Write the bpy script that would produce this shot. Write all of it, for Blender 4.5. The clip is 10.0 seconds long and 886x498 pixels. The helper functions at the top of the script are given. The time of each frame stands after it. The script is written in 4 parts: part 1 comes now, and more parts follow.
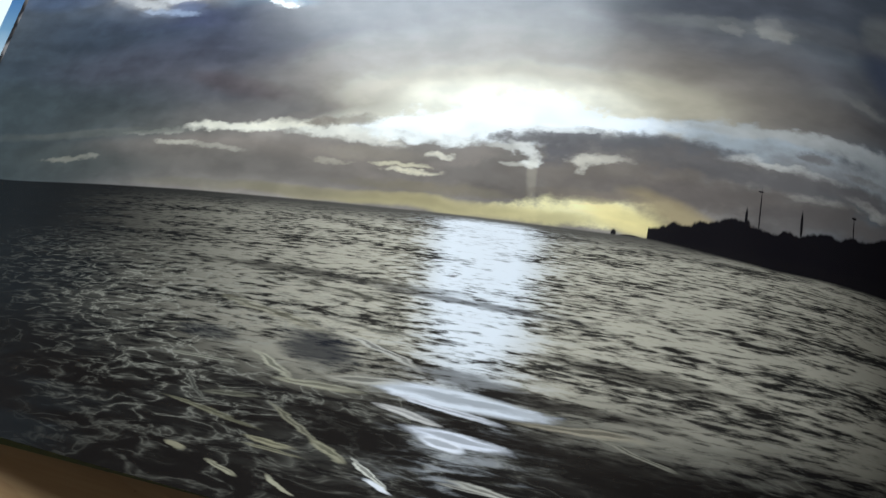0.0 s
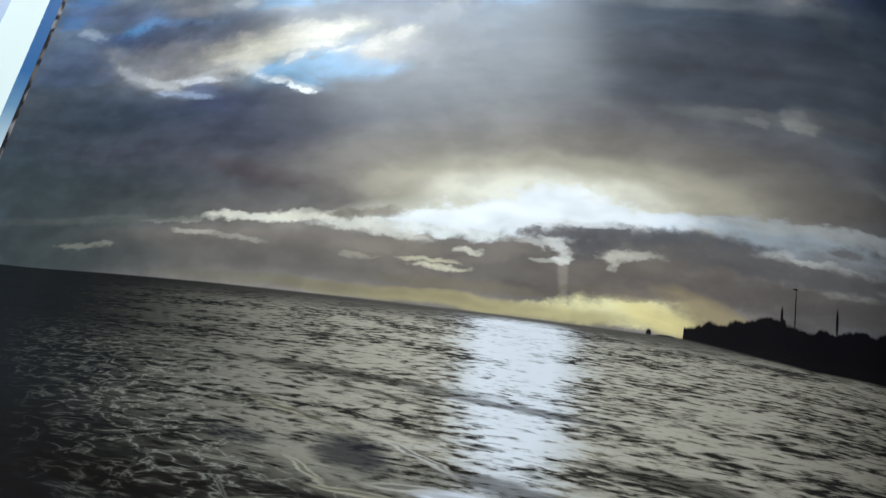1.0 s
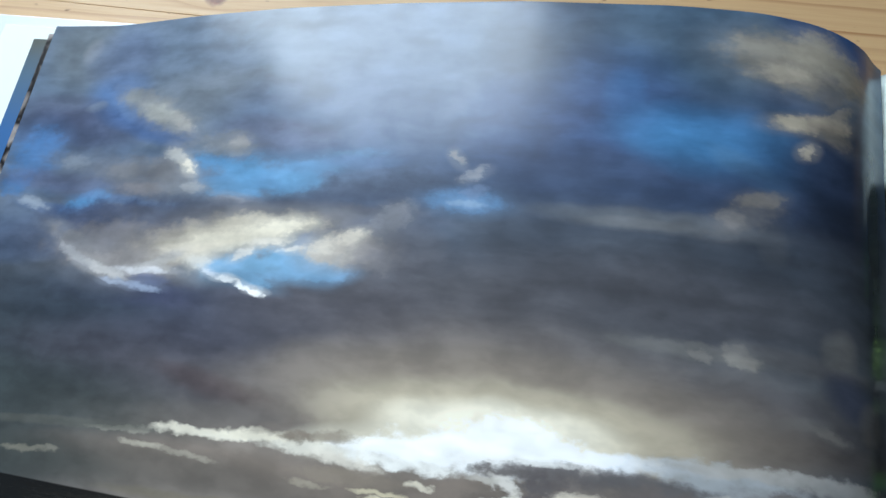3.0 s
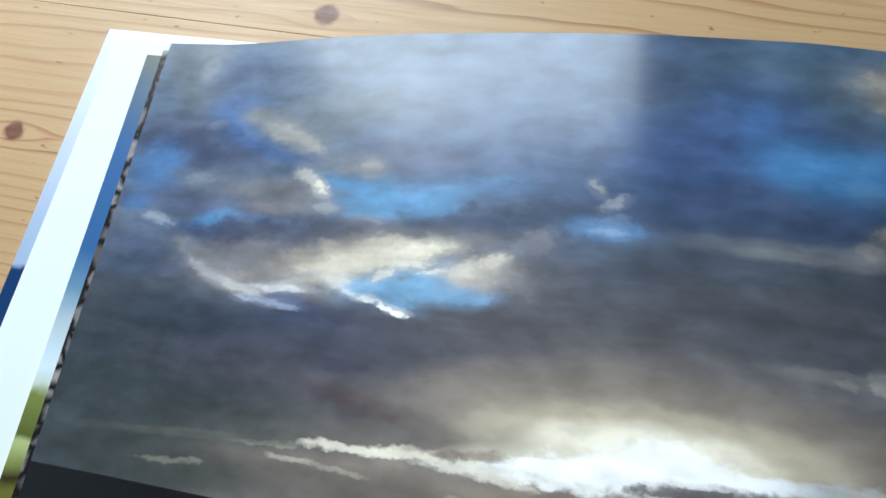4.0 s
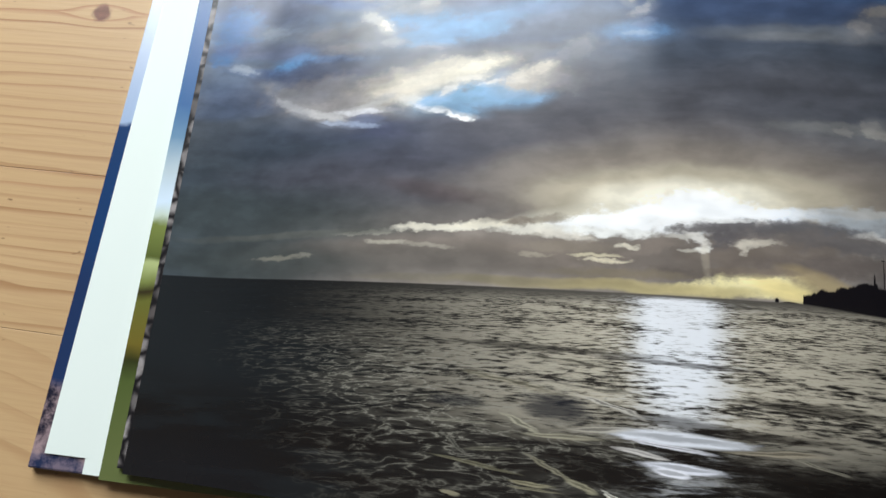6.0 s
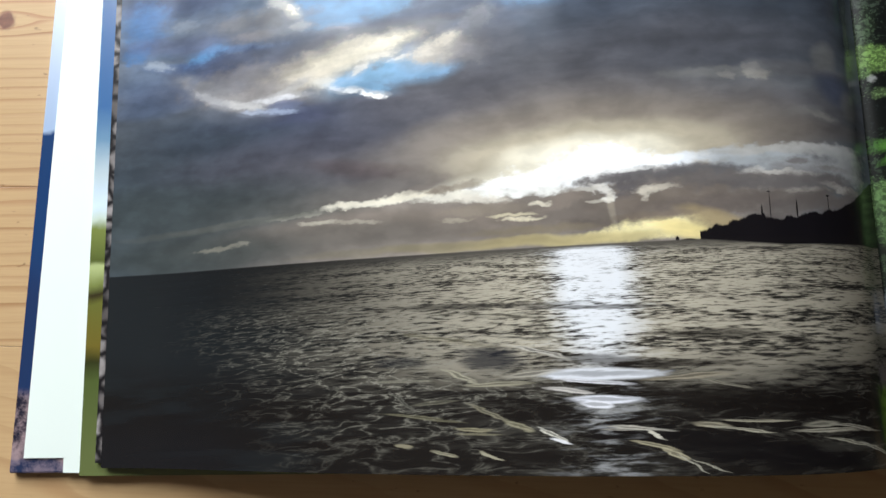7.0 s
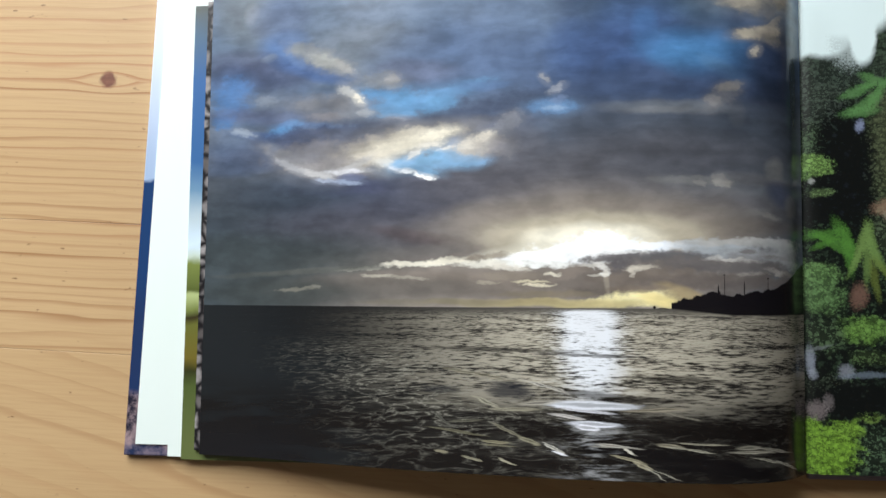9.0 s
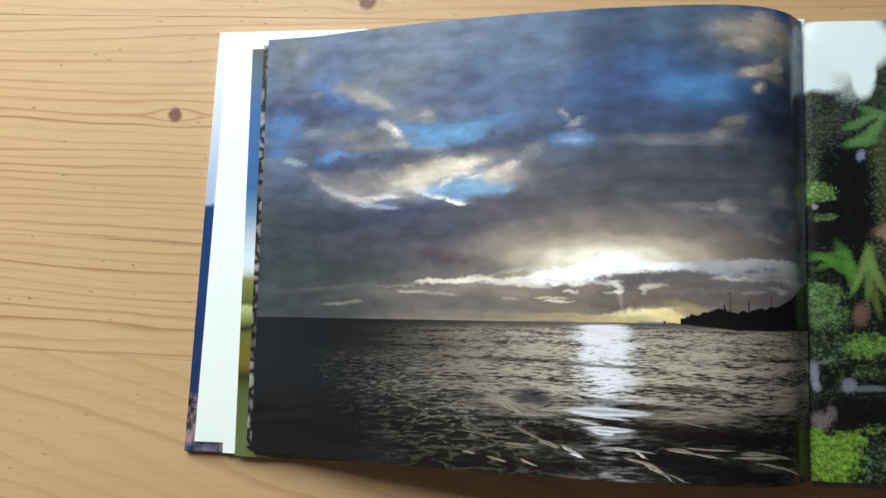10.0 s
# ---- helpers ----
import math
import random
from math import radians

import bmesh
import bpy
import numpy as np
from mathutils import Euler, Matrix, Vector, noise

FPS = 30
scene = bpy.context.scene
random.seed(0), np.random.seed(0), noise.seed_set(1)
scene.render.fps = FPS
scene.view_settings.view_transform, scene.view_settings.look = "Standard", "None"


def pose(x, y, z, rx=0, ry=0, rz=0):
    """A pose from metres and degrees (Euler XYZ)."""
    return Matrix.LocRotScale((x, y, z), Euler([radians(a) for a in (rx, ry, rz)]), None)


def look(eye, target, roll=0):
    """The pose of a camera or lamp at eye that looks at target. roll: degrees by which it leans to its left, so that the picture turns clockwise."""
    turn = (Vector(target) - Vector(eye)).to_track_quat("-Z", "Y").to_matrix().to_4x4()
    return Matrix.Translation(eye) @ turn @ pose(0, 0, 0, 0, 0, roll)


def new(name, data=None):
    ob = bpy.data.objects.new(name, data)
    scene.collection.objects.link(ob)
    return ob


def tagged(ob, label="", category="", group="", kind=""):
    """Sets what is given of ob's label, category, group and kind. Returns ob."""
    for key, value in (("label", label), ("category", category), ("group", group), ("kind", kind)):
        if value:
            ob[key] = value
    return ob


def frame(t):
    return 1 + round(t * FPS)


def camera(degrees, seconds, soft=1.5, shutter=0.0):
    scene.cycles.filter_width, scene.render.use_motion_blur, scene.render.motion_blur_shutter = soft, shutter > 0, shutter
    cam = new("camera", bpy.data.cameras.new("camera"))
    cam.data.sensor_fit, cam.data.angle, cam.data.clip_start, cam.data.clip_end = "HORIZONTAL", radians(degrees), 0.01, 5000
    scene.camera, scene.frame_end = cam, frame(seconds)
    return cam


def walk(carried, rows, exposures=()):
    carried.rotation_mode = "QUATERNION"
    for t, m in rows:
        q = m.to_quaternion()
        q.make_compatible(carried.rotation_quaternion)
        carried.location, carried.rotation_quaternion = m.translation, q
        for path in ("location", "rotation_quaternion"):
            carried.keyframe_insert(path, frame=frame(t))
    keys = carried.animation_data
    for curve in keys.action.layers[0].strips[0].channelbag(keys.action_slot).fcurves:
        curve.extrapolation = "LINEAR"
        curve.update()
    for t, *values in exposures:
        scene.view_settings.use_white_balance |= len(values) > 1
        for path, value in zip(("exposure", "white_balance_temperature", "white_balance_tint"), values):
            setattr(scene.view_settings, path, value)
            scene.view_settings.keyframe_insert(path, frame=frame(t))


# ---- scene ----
cam = camera(63.4, 10.0)
PATH = [
    (0, 0.2275, 0.0275, 0.9244, 18.82, 9.58, 14.75),
    (0.5, 0.2160, 0.0321, 0.9263, 19.65, 9.50, 14.19),
    (1, 0.2147, 0.0422, 0.9303, 19.77, 8.85, 13.21),
    (1.5, 0.2184, 0.0542, 0.9346, 19.56, 8.38, 12.39),
    (2, 0.2236, 0.0672, 0.9395, 19.90, 8.25, 12.10),
    (2.2, 0.2256, 0.0717, 0.9407, 20.23, 8.20, 11.93),
    (3.3, 0.1989, 0.0976, 0.9537, 18.05, 6.02, 11.19),
    (3.5, 0.1915, 0.0989, 0.9582, 17.49, 5.98, 11.14),
    (4, 0.1726, 0.0896, 0.9595, 18.91, 5.73, 12.09),
    (4.5, 0.1537, 0.0730, 0.9636, 19.46, 5.14, 12.38),
    (5, 0.1500, 0.0526, 0.9619, 20.68, 5.26, 13.23),
    (5.5, 0.1531, 0.0383, 0.9656, 19.66, 5.63, 13.43),
    (6, 0.1659, 0.0344, 0.9843, 14.60, 7.10, 8.26),
    (6.2, 0.1715, 0.0357, 0.9842, 12.91, 7.74, 6.17),
    (7.3, 0.1775, 0.0503, 1.0095, 6.81, 3.89, -0.39),
    (7.5, 0.1740, 0.0564, 1.0165, 5.61, 2.85, -0.85),
    (8, 0.1644, 0.0696, 1.0344, 4.41, 1.12, -0.70),
    (8.5, 0.1601, 0.0775, 1.0547, 3.71, 0.96, 1.75),
    (9, 0.1590, 0.0813, 1.0719, 3.44, 3.34, 2.85),
    (9.5, 0.1632, 0.0822, 1.0865, 4.19, 5.11, 3.50),
    (10, 0.1663, 0.0802, 1.1024, 4.91, 6.53, 3.40),
]
walk(cam, [(t, pose(x, y, z, rx, ry, rz)) for t, x, y, z, rx, ry, rz in PATH],
     exposures=[(0.0, 0.1, 6000, 5), (0.7, -0.05, 6000, 5), (2.0, -0.12, 5900, 5), (3.5, 0.1, 5850, 4), (5.5, 0.0, 6350, 8), (7.5, 0.3, 6450, 9), (10.0, 0.15, 6450, 9)])

# ---- world and light ----
world = bpy.data.worlds.new("sky")
scene.world = world
world.use_nodes = True
sky = world.node_tree.nodes.new("ShaderNodeTexSky")
sky.sky_type, sky.sun_disc = "NISHITA", False
sky.sun_elevation, sky.sun_rotation = radians(35), radians(200)
world.node_tree.nodes["Background"].inputs[1].default_value = 0.1
world.node_tree.links.new(sky.outputs[0], world.node_tree.nodes["Background"].inputs[0])

TABLE = 0.75          # height of the table top
WIN_X, WIN_Y, WIN_Z = -0.42, 0.84, 1.55   # middle of the window opening in the far wall
WIN_W, WIN_H = 0.90, 1.10
lamp = bpy.data.lights.new("window_light", "AREA")
lamp.shape, lamp.size, lamp.size_y, lamp.energy, lamp.color = "RECTANGLE", WIN_W, WIN_H, 35, (0.95, 0.985, 1.0)
lamp_ob = new("window_light", lamp)
lamp_ob.matrix_world = look((WIN_X, WIN_Y + 0.02, WIN_Z), (WIN_X, 0, WIN_Z))


# ---- material helpers ----
class Nodes:
    """A node material and short names for the nodes used most."""

    def __init__(self, name, roughness=0.5, tree=None):
        if tree:
            self.tree = tree
            return
        self.mat = bpy.data.materials.new(name)
        self.mat.use_nodes = True
        self.tree = self.mat.node_tree
        self.bsdf = self.tree.nodes["Principled BSDF"]
        self.bsdf.inputs["Roughness"].default_value = roughness
        self.bsdf.inputs["Specular IOR Level"].default_value = 0.4

    def node(self, kind):
        return self.tree.nodes.new(kind)

    def put(self, socket, value):
        if isinstance(value, bpy.types.NodeSocket):
            self.tree.links.new(value, socket)
        elif value is not None:
            if socket.type == "RGBA" and len(value) == 3:
                value = (*value, 1)
            socket.default_value = value

    def math(self, op, a, b=None, c=None, clamp=False):
        n = self.node("ShaderNodeMath")
        n.operation, n.use_clamp = op, clamp
        for socket, value in zip(n.inputs, (a, b, c)):
            self.put(socket, value)
        return n.outputs[0]

    def vec(self, op, a, b=None, out=0):
        n = self.node("ShaderNodeVectorMath")
        n.operation = op
        self.put(n.inputs[0], a)
        self.put(n.inputs[3 if op == "SCALE" else 1], b)
        return n.outputs[out]

    def ramp(self, value, lo, hi, to_lo=0.0, to_hi=1.0, smooth=True):
        n = self.node("ShaderNodeMapRange")
        n.interpolation_type = "SMOOTHSTEP" if smooth else "LINEAR"
        for socket, v in zip(n.inputs, (value, lo, hi, to_lo, to_hi)):
            self.put(socket, v)
        return n.outputs[0]

    def mix(self, fac, a, b, blend="MIX"):
        n = self.node("ShaderNodeMix")
        n.data_type, n.blend_type = "RGBA", blend
        self.put(n.inputs[0], fac)
        self.put(n.inputs[6], a)
        self.put(n.inputs[7], b)
        return n.outputs[2]

    def valued(self, colour, value):
        """A colour made lighter or darker by a plain factor."""
        n = self.node("ShaderNodeHueSaturation")
        self.put(n.inputs["Value"], value)
        self.put(n.inputs["Color"], colour)
        return n.outputs[0]

    def noise(self, vector, scale, detail=3.0, rough=0.5, distort=0.0, out=0):
        n = self.node("ShaderNodeTexNoise")
        self.put(n.inputs["Vector"], vector)
        for key, v in (("Scale", scale), ("Detail", detail), ("Roughness", rough), ("Distortion", distort)):
            self.put(n.inputs[key], v)
        return n.outputs[out]

    def voronoi(self, vector, scale, feature="F1", out=0):
        n = self.node("ShaderNodeTexVoronoi")
        n.feature = feature
        self.put(n.inputs["Vector"], vector)
        n.inputs["Scale"].default_value = scale
        return n.outputs[out]

    def scaled(self, vector, x, y, z=1.0, ox=0.0, oy=0.0):
        n = self.node("ShaderNodeMapping")
        self.put(n.inputs[0], vector)
        n.inputs[1].default_value, n.inputs[3].default_value = (ox, oy, 0), (x, y, z)
        return n.outputs[0]

    def oval(self, x, y, cx, cy, sx, sy, turn=0.0, soft=0.5, most=1.0, rag=0.0):
        """most inside an ellipse, 0 outside, with a soft edge that rag frays, from two plain coordinates."""
        a = self.math("MULTIPLY_ADD", x, 1 / sx, -cx / sx)
        b = self.math("MULTIPLY_ADD", y, 1 / sy, -cy / sy)
        reach = self.math("MULTIPLY_ADD", a, a, self.math("MULTIPLY_ADD", b, b, rag))
        return self.ramp(reach, (1 + soft) ** 2, max(0.0, 1 - soft) ** 2, 0, most)

    def spot(self, under, x, y, rag, cx, cy, sx, sy, turn, colour, most, soft):
        """A colour with one frayed, turned ellipse of another colour laid over it."""
        n = self.node("ShaderNodeGroup")
        n.node_tree = spot_group()
        c, s = math.cos(radians(turn)), math.sin(radians(turn))
        along = (c / sx, s / sx, -(cx * c + cy * s) / sx)
        across = (-s / sy, c / sy, (cx * s - cy * c) / sy)
        for socket, value in zip(n.inputs, (under, rgb(*colour), x, y, rag, *along, *across, (1 + soft) ** 2, max(0.0, 1 - soft) ** 2, most)):
            self.put(socket, value)
        return n.outputs[0]

    def xy(self, vector):
        n = self.node("ShaderNodeSeparateXYZ")
        self.put(n.inputs[0], vector)
        return n.outputs[0], n.outputs[1], n.outputs[2]

    def join(self, x, y, z=0.0):
        n = self.node("ShaderNodeCombineXYZ")
        for socket, v in zip(n.inputs, (x, y, z)):
            self.put(socket, v)
        return n.outputs[0]

    def uv(self):
        n = self.node("ShaderNodeUVMap")
        n.uv_map = "print"
        return n.outputs[0]

    def objco(self):
        return self.node("ShaderNodeTexCoord").outputs["Object"]

    def bump(self, height, strength=0.2, distance=0.001):
        n = self.node("ShaderNodeBump")
        self.put(n.inputs["Height"], height)
        n.inputs["Strength"].default_value, n.inputs["Distance"].default_value = strength, distance
        self.put(self.bsdf.inputs["Normal"], n.outputs[0])

    def colour(self, value):
        self.put(self.bsdf.inputs["Base Color"], value)
        return self


def spot_group():
    """The node group behind Nodes.spot, made once."""
    if "spot" in bpy.data.node_groups:
        return bpy.data.node_groups["spot"]
    tree = bpy.data.node_groups.new("spot", "ShaderNodeTree")
    tree.interface.new_socket("Out", in_out="OUTPUT", socket_type="NodeSocketColor")
    for name in ("Under", "Tint"):
        tree.interface.new_socket(name, in_out="INPUT", socket_type="NodeSocketColor")
    for name in ("X", "Y", "Rag", "A1", "A2", "A3", "B1", "B2", "B3", "Outer", "Inner", "Most"):
        tree.interface.new_socket(name, in_out="INPUT", socket_type="NodeSocketFloat")
    g = Nodes("spot", tree=tree)
    under, tint, x, y, rag, a1, a2, a3, b1, b2, b3, outer, inner, most = g.node("NodeGroupInput").outputs[:14]
    # each spot waits for the colour below it, so that a long stack of spots stays cheap to evaluate
    red = g.node("ShaderNodeRGBToBW")
    g.put(red.inputs[0], under)
    x = g.math("MULTIPLY_ADD", red.outputs[0], 1e-9, x)
    y = g.math("MULTIPLY_ADD", red.outputs[0], 1e-9, y)
    a = g.math("MULTIPLY_ADD", x, a1, g.math("MULTIPLY_ADD", y, a2, a3))
    b = g.math("MULTIPLY_ADD", x, b1, g.math("MULTIPLY_ADD", y, b2, b3))
    reach = g.math("MULTIPLY_ADD", a, a, g.math("MULTIPLY_ADD", b, b, rag))
    out = g.node("NodeGroupOutput")
    g.put(out.inputs[0], g.mix(g.ramp(reach, outer, inner, 0, most), under, tint))
    return tree


def rgb(r, g, b):
    """Linear colour from the 0 to 255 values of a print."""
    return tuple((c / 255 / 12.92) if c <= 10 else ((c / 255 + 0.055) / 1.055) ** 2.4 for c in (r, g, b))

# ---- the printed pictures: decimetres across the leaf and up it ----
sea = Nodes("sea_sunset_print", 0.2)
p = sea.uv()
wob = sea.noise(p, 6.0, 4.0, 0.5, out=1)
warped = sea.vec("ADD", p, sea.vec("SCALE", sea.vec("SUBTRACT", wob, (0.5, 0.5, 0.5)), 0.045))
tatter = sea.vec("SUBTRACT", sea.noise(sea.scaled(p, 1.0, 1.5), 20.0, 5.0, 0.58, out=1), (0.5, 0.5, 0.5))
ws, wv, _ = sea.xy(warped)
s, v, _ = sea.xy(sea.vec("ADD", warped, sea.vec("MULTIPLY", tatter, (0.10, 0.07, 0.0))))
ps, pv, _ = sea.xy(p)
ts, tv, _ = sea.xy(sea.vec("ADD", p, sea.vec("MULTIPLY", tatter, (0.10, 0.035, 0.0))))
billow = sea.noise(sea.scaled(p, 1.0, 1.4), 15.0, 7.0, 0.60)
rag = sea.math("MULTIPLY_ADD", billow, 5.0, -2.45)
fine = sea.noise(sea.scaled(p, 1.0, 1.3), 42.0, 5.0, 0.6)
fine_rag = sea.math("MULTIPLY_ADD", fine, 4.0, -1.9)
show = sea.noise(sea.scaled(warped, 1.0, 2.2), 2.6, 5.0, 0.55)
# The sky's broad tones: slate blue above, dull green-grey at the free edge, warm grey lower down.
sky_col = sea.mix(sea.ramp(v, 2.0, 1.25), rgb(82, 108, 138), rgb(98, 103, 113))
sky_col = sea.mix(sea.ramp(v, 1.25, 0.98), sky_col, rgb(132, 124, 117))
sky_col = sea.mix(sea.math("MULTIPLY", sea.ramp(s, 1.15, 0.0), sea.ramp(v, 1.5, 0.95)), sky_col, rgb(68, 76, 82))
sky_col = sea.mix(sea.math("MULTIPLY", sea.ramp(s, 2.0, 2.6), sea.ramp(v, 1.8, 1.2)), sky_col, rgb(86, 93, 102))
sky_col = sea.mix(sea.math("MULTIPLY", sea.ramp(v, 1.15, 1.5), sea.ramp(show, 0.46, 0.68, 0, 0.3)), sky_col, rgb(60, 98, 144))
sky_col = sea.mix(sea.math("MULTIPLY", sea.ramp(v, 1.1, 1.4), sea.ramp(show, 0.46, 0.30, 0, 0.3)), sky_col, rgb(100, 108, 120))


hazy = True


def sky_spot(x, y, sx, sy, turn, colour, strength, soft):
    """One cloud, gap or gleam of the printed sky: an ellipse with a ragged, soft edge."""
    global sky_col
    frayed = 0.0 if soft > 0.95 else fine_rag if sx < 0.11 else rag
    at_s, at_v = (ts, tv) if sy < 0.022 and soft < 0.97 else (ws, wv) if soft > 0.99 else (s, v)
    r, g, b = colour
    if b > r + 50:
        colour = (r + 12, g * 0.97, b * 0.89)
    if not hazy and soft < 0.9 and sx < 0.12 and max(colour) > 140:
        soft, strength = soft + 0.12, strength * 0.92
    if hazy and soft < 0.97 and sx > 0.02:
        # the paper's soft haze round a cloud, before its own ragged edge
        sky_col = sea.spot(sky_col, ws, wv, 0.0, x, y, 1.25 * sx, 1.4 * sy, turn, colour, 0.28 * strength, 1.0)
        soft, strength = min(soft + 0.04, 0.95), strength * 0.95
    sky_col = sea.spot(sky_col, at_s, at_v, frayed, x, y, sx, sy, turn, colour, strength, soft)


def sky_modelling():
    """Finer light and shade in the clouds, strongest among the broken ones higher up."""
    global sky_col
    puffs = sea.noise(sea.scaled(warped, 1.0, 1.6), 6.0, 5.0, 0.5)
    model = sea.ramp(puffs, 0.30, 0.70, 0.86, 1.15)
    calm = sea.ramp(puffs, 0.30, 0.70, 0.90, 1.12)
    broken = sea.math("MULTIPLY", sea.ramp(pv, 1.0, 1.35), sea.ramp(ps, 2.3, 1.0, 0.35, 1.0))
    shade = sea.math("ADD", sea.math("MULTIPLY", model, broken), sea.math("MULTIPLY", calm, sea.math("SUBTRACT", 1.0, broken)))
    streaks = sea.noise(sea.scaled(warped, 0.8, 4.0), 4.0, 4.0, 0.5)
    shade = sea.math("MULTIPLY", shade, sea.ramp(streaks, 0.30, 0.70, 0.90, 1.10))
    shade = sea.math("MULTIPLY", shade, sea.ramp(billow, 0.35, 0.65, 0.98, 1.02))
    sky_col = sea.valued(sky_col, shade)


# cloud banks, gaps of blue and lit rims
sky_spot(0.461, 1.919, 0.475, 0.1722, -6, (104, 113, 126), 0.80, 1.00)
sky_spot(0.988, 1.924, 0.550, 0.2177, -4, (100, 113, 132), 0.80, 1.00)
sky_spot(1.463, 1.812, 0.304, 0.3129, -3, (92, 110, 138), 0.70, 1.00)
sky_spot(1.711, 1.955, 0.098, 0.2323, -2, (44, 74, 120), 0.80, 1.00)
sky_spot(2.001, 1.943, 0.288, 0.1525, -2, (74, 90, 108), 0.80, 1.00)
sky_spot(2.447, 2.041, 0.116, 0.0447, -9, (40, 84, 150), 0.90, 1.00)
sky_spot(1.881, 1.782, 0.120, 0.1143, -2, (52, 92, 150), 0.70, 1.00)
sky_spot(1.905, 1.799, 0.034, 0.0508, -2, (64, 118, 185), 0.70, 1.00)
sky_spot(1.613, 1.714, 0.069, 0.0770, -2, (64, 104, 160), 0.70, 1.00)
sky_spot(1.809, 1.670, 0.060, 0.0254, 30, (62, 108, 170), 0.60, 1.00)
sky_spot(2.024, 1.665, 0.454, 0.1129, -1, (48, 80, 130), 0.60, 1.00)
sky_spot(2.157, 1.689, 0.173, 0.0651, -8, (62, 124, 190), 0.85, 1.00)
sky_spot(2.077, 1.677, 0.087, 0.0501, -0, (66, 130, 195), 0.60, 1.00)
sky_spot(2.216, 1.627, 0.068, 0.0226, -30, (80, 135, 190), 0.60, 1.00)
sky_spot(2.368, 1.559, 0.162, 0.1124, 4, (42, 52, 74), 0.70, 1.00)
sky_spot(2.504, 1.623, 0.111, 0.1526, 8, (36, 44, 60), 0.80, 1.00)
sky_spot(1.905, 1.554, 0.287, 0.0703, -1, (58, 72, 100), 0.70, 1.00)
sky_spot(2.000, 1.378, 0.474, 0.0868, -0, (72, 78, 90), 0.75, 1.00)
sky_spot(2.263, 1.344, 0.274, 0.0986, 2, (62, 68, 78), 0.70, 1.00)
sky_spot(2.000, 1.477, 0.178, 0.0199, -1, (104, 108, 114), 0.70, 1.00)
sky_spot(1.965, 1.468, 0.085, 0.0100, -1, (118, 120, 124), 0.50, 1.00)
sky_spot(0.784, 1.127, 0.426, 0.0694, -1, (58, 67, 90), 0.85, 1.00)
sky_spot(0.609, 1.166, 0.178, 0.0245, -1, (62, 80, 118), 0.55, 1.00)
sky_spot(1.215, 1.134, 0.285, 0.0774, 4, (78, 80, 92), 0.80, 1.00)
sky_spot(0.300, 1.188, 0.255, 0.0446, -10, (67, 74, 86), 0.60, 1.00)
sky_spot(0.502, 1.199, 0.111, 0.0219, -9, (90, 96, 108), 0.50, 1.00)
sky_spot(0.244, 1.040, 0.339, 0.1122, -0, (52, 60, 69), 0.80, 1.00)
sky_spot(0.843, 0.994, 0.392, 0.0739, -0, (70, 71, 82), 0.80, 1.00)
sky_spot(1.008, 0.952, 0.134, 0.0207, -10, (78, 66, 68), 0.55, 1.00)
sky_spot(0.313, 0.873, 0.409, 0.0719, 0, (55, 62, 64), 0.80, 1.00)
sky_spot(1.444, 1.170, 0.300, 0.1015, -1, (92, 90, 96), 0.70, 1.00)
sky_spot(1.519, 1.064, 0.271, 0.0603, 10, (120, 114, 112), 0.65, 1.00)
sky_spot(1.738, 1.094, 0.289, 0.0744, 0, (112, 106, 102), 0.60, 1.00)
sky_spot(1.905, 1.267, 0.356, 0.0793, -0, (80, 80, 86), 0.70, 1.00)
sky_spot(2.212, 1.049, 0.312, 0.0535, 1, (84, 82, 86), 0.70, 1.00)
sky_spot(0.143, 1.992, 0.087, 0.0947, -4, (100, 108, 116), 0.80, 1.00)
sky_spot(0.190, 1.975, 0.022, 0.0295, -4, (128, 132, 138), 0.50, 1.00)
sky_spot(0.334, 1.939, 0.097, 0.0699, -6, (78, 106, 150), 0.50, 1.00)
sky_spot(0.365, 1.786, 0.090, 0.0576, -5, (66, 112, 176), 0.75, 1.00)
sky_spot(0.153, 1.748, 0.130, 0.0409, -3, (72, 92, 124), 0.70, 1.00)
sky_spot(0.277, 1.759, 0.027, 0.0122, 15, (122, 132, 148), 0.60, 1.00)
sky_spot(0.233, 1.675, 0.193, 0.0464, -3, (58, 80, 116), 0.80, 1.00)
sky_spot(0.532, 1.681, 0.151, 0.0275, -15, (60, 96, 150), 0.85, 1.00)
sky_spot(0.417, 1.747, 0.039, 0.0168, -39, (84, 124, 180), 0.60, 1.00)
sky_spot(0.766, 1.779, 0.187, 0.0669, 0, (106, 113, 122), 0.70, 1.00)
sky_spot(1.154, 1.698, 0.239, 0.1063, -3, (86, 104, 136), 0.70, 1.00)
sky_spot(0.966, 1.655, 0.123, 0.0350, -3, (88, 110, 146), 0.70, 1.00)
sky_spot(0.529, 1.748, 0.121, 0.0301, -24, (126, 128, 130), 0.90, 0.92)
sky_spot(0.567, 1.728, 0.063, 0.0164, -18, (152, 152, 148), 0.75, 0.90)
sky_spot(0.425, 1.795, 0.022, 0.0200, -48, (132, 136, 138), 0.60, 1.00)
sky_spot(0.652, 1.693, 0.037, 0.0108, -31, (154, 152, 150), 0.80, 0.90)
sky_spot(0.799, 1.623, 0.086, 0.0246, -4, (112, 116, 122), 0.85, 0.92)
sky_spot(0.870, 1.629, 0.023, 0.0136, -4, (146, 144, 144), 0.80, 0.90)
sky_spot(0.851, 1.603, 0.043, 0.0136, -4, (124, 124, 126), 0.70, 0.90)
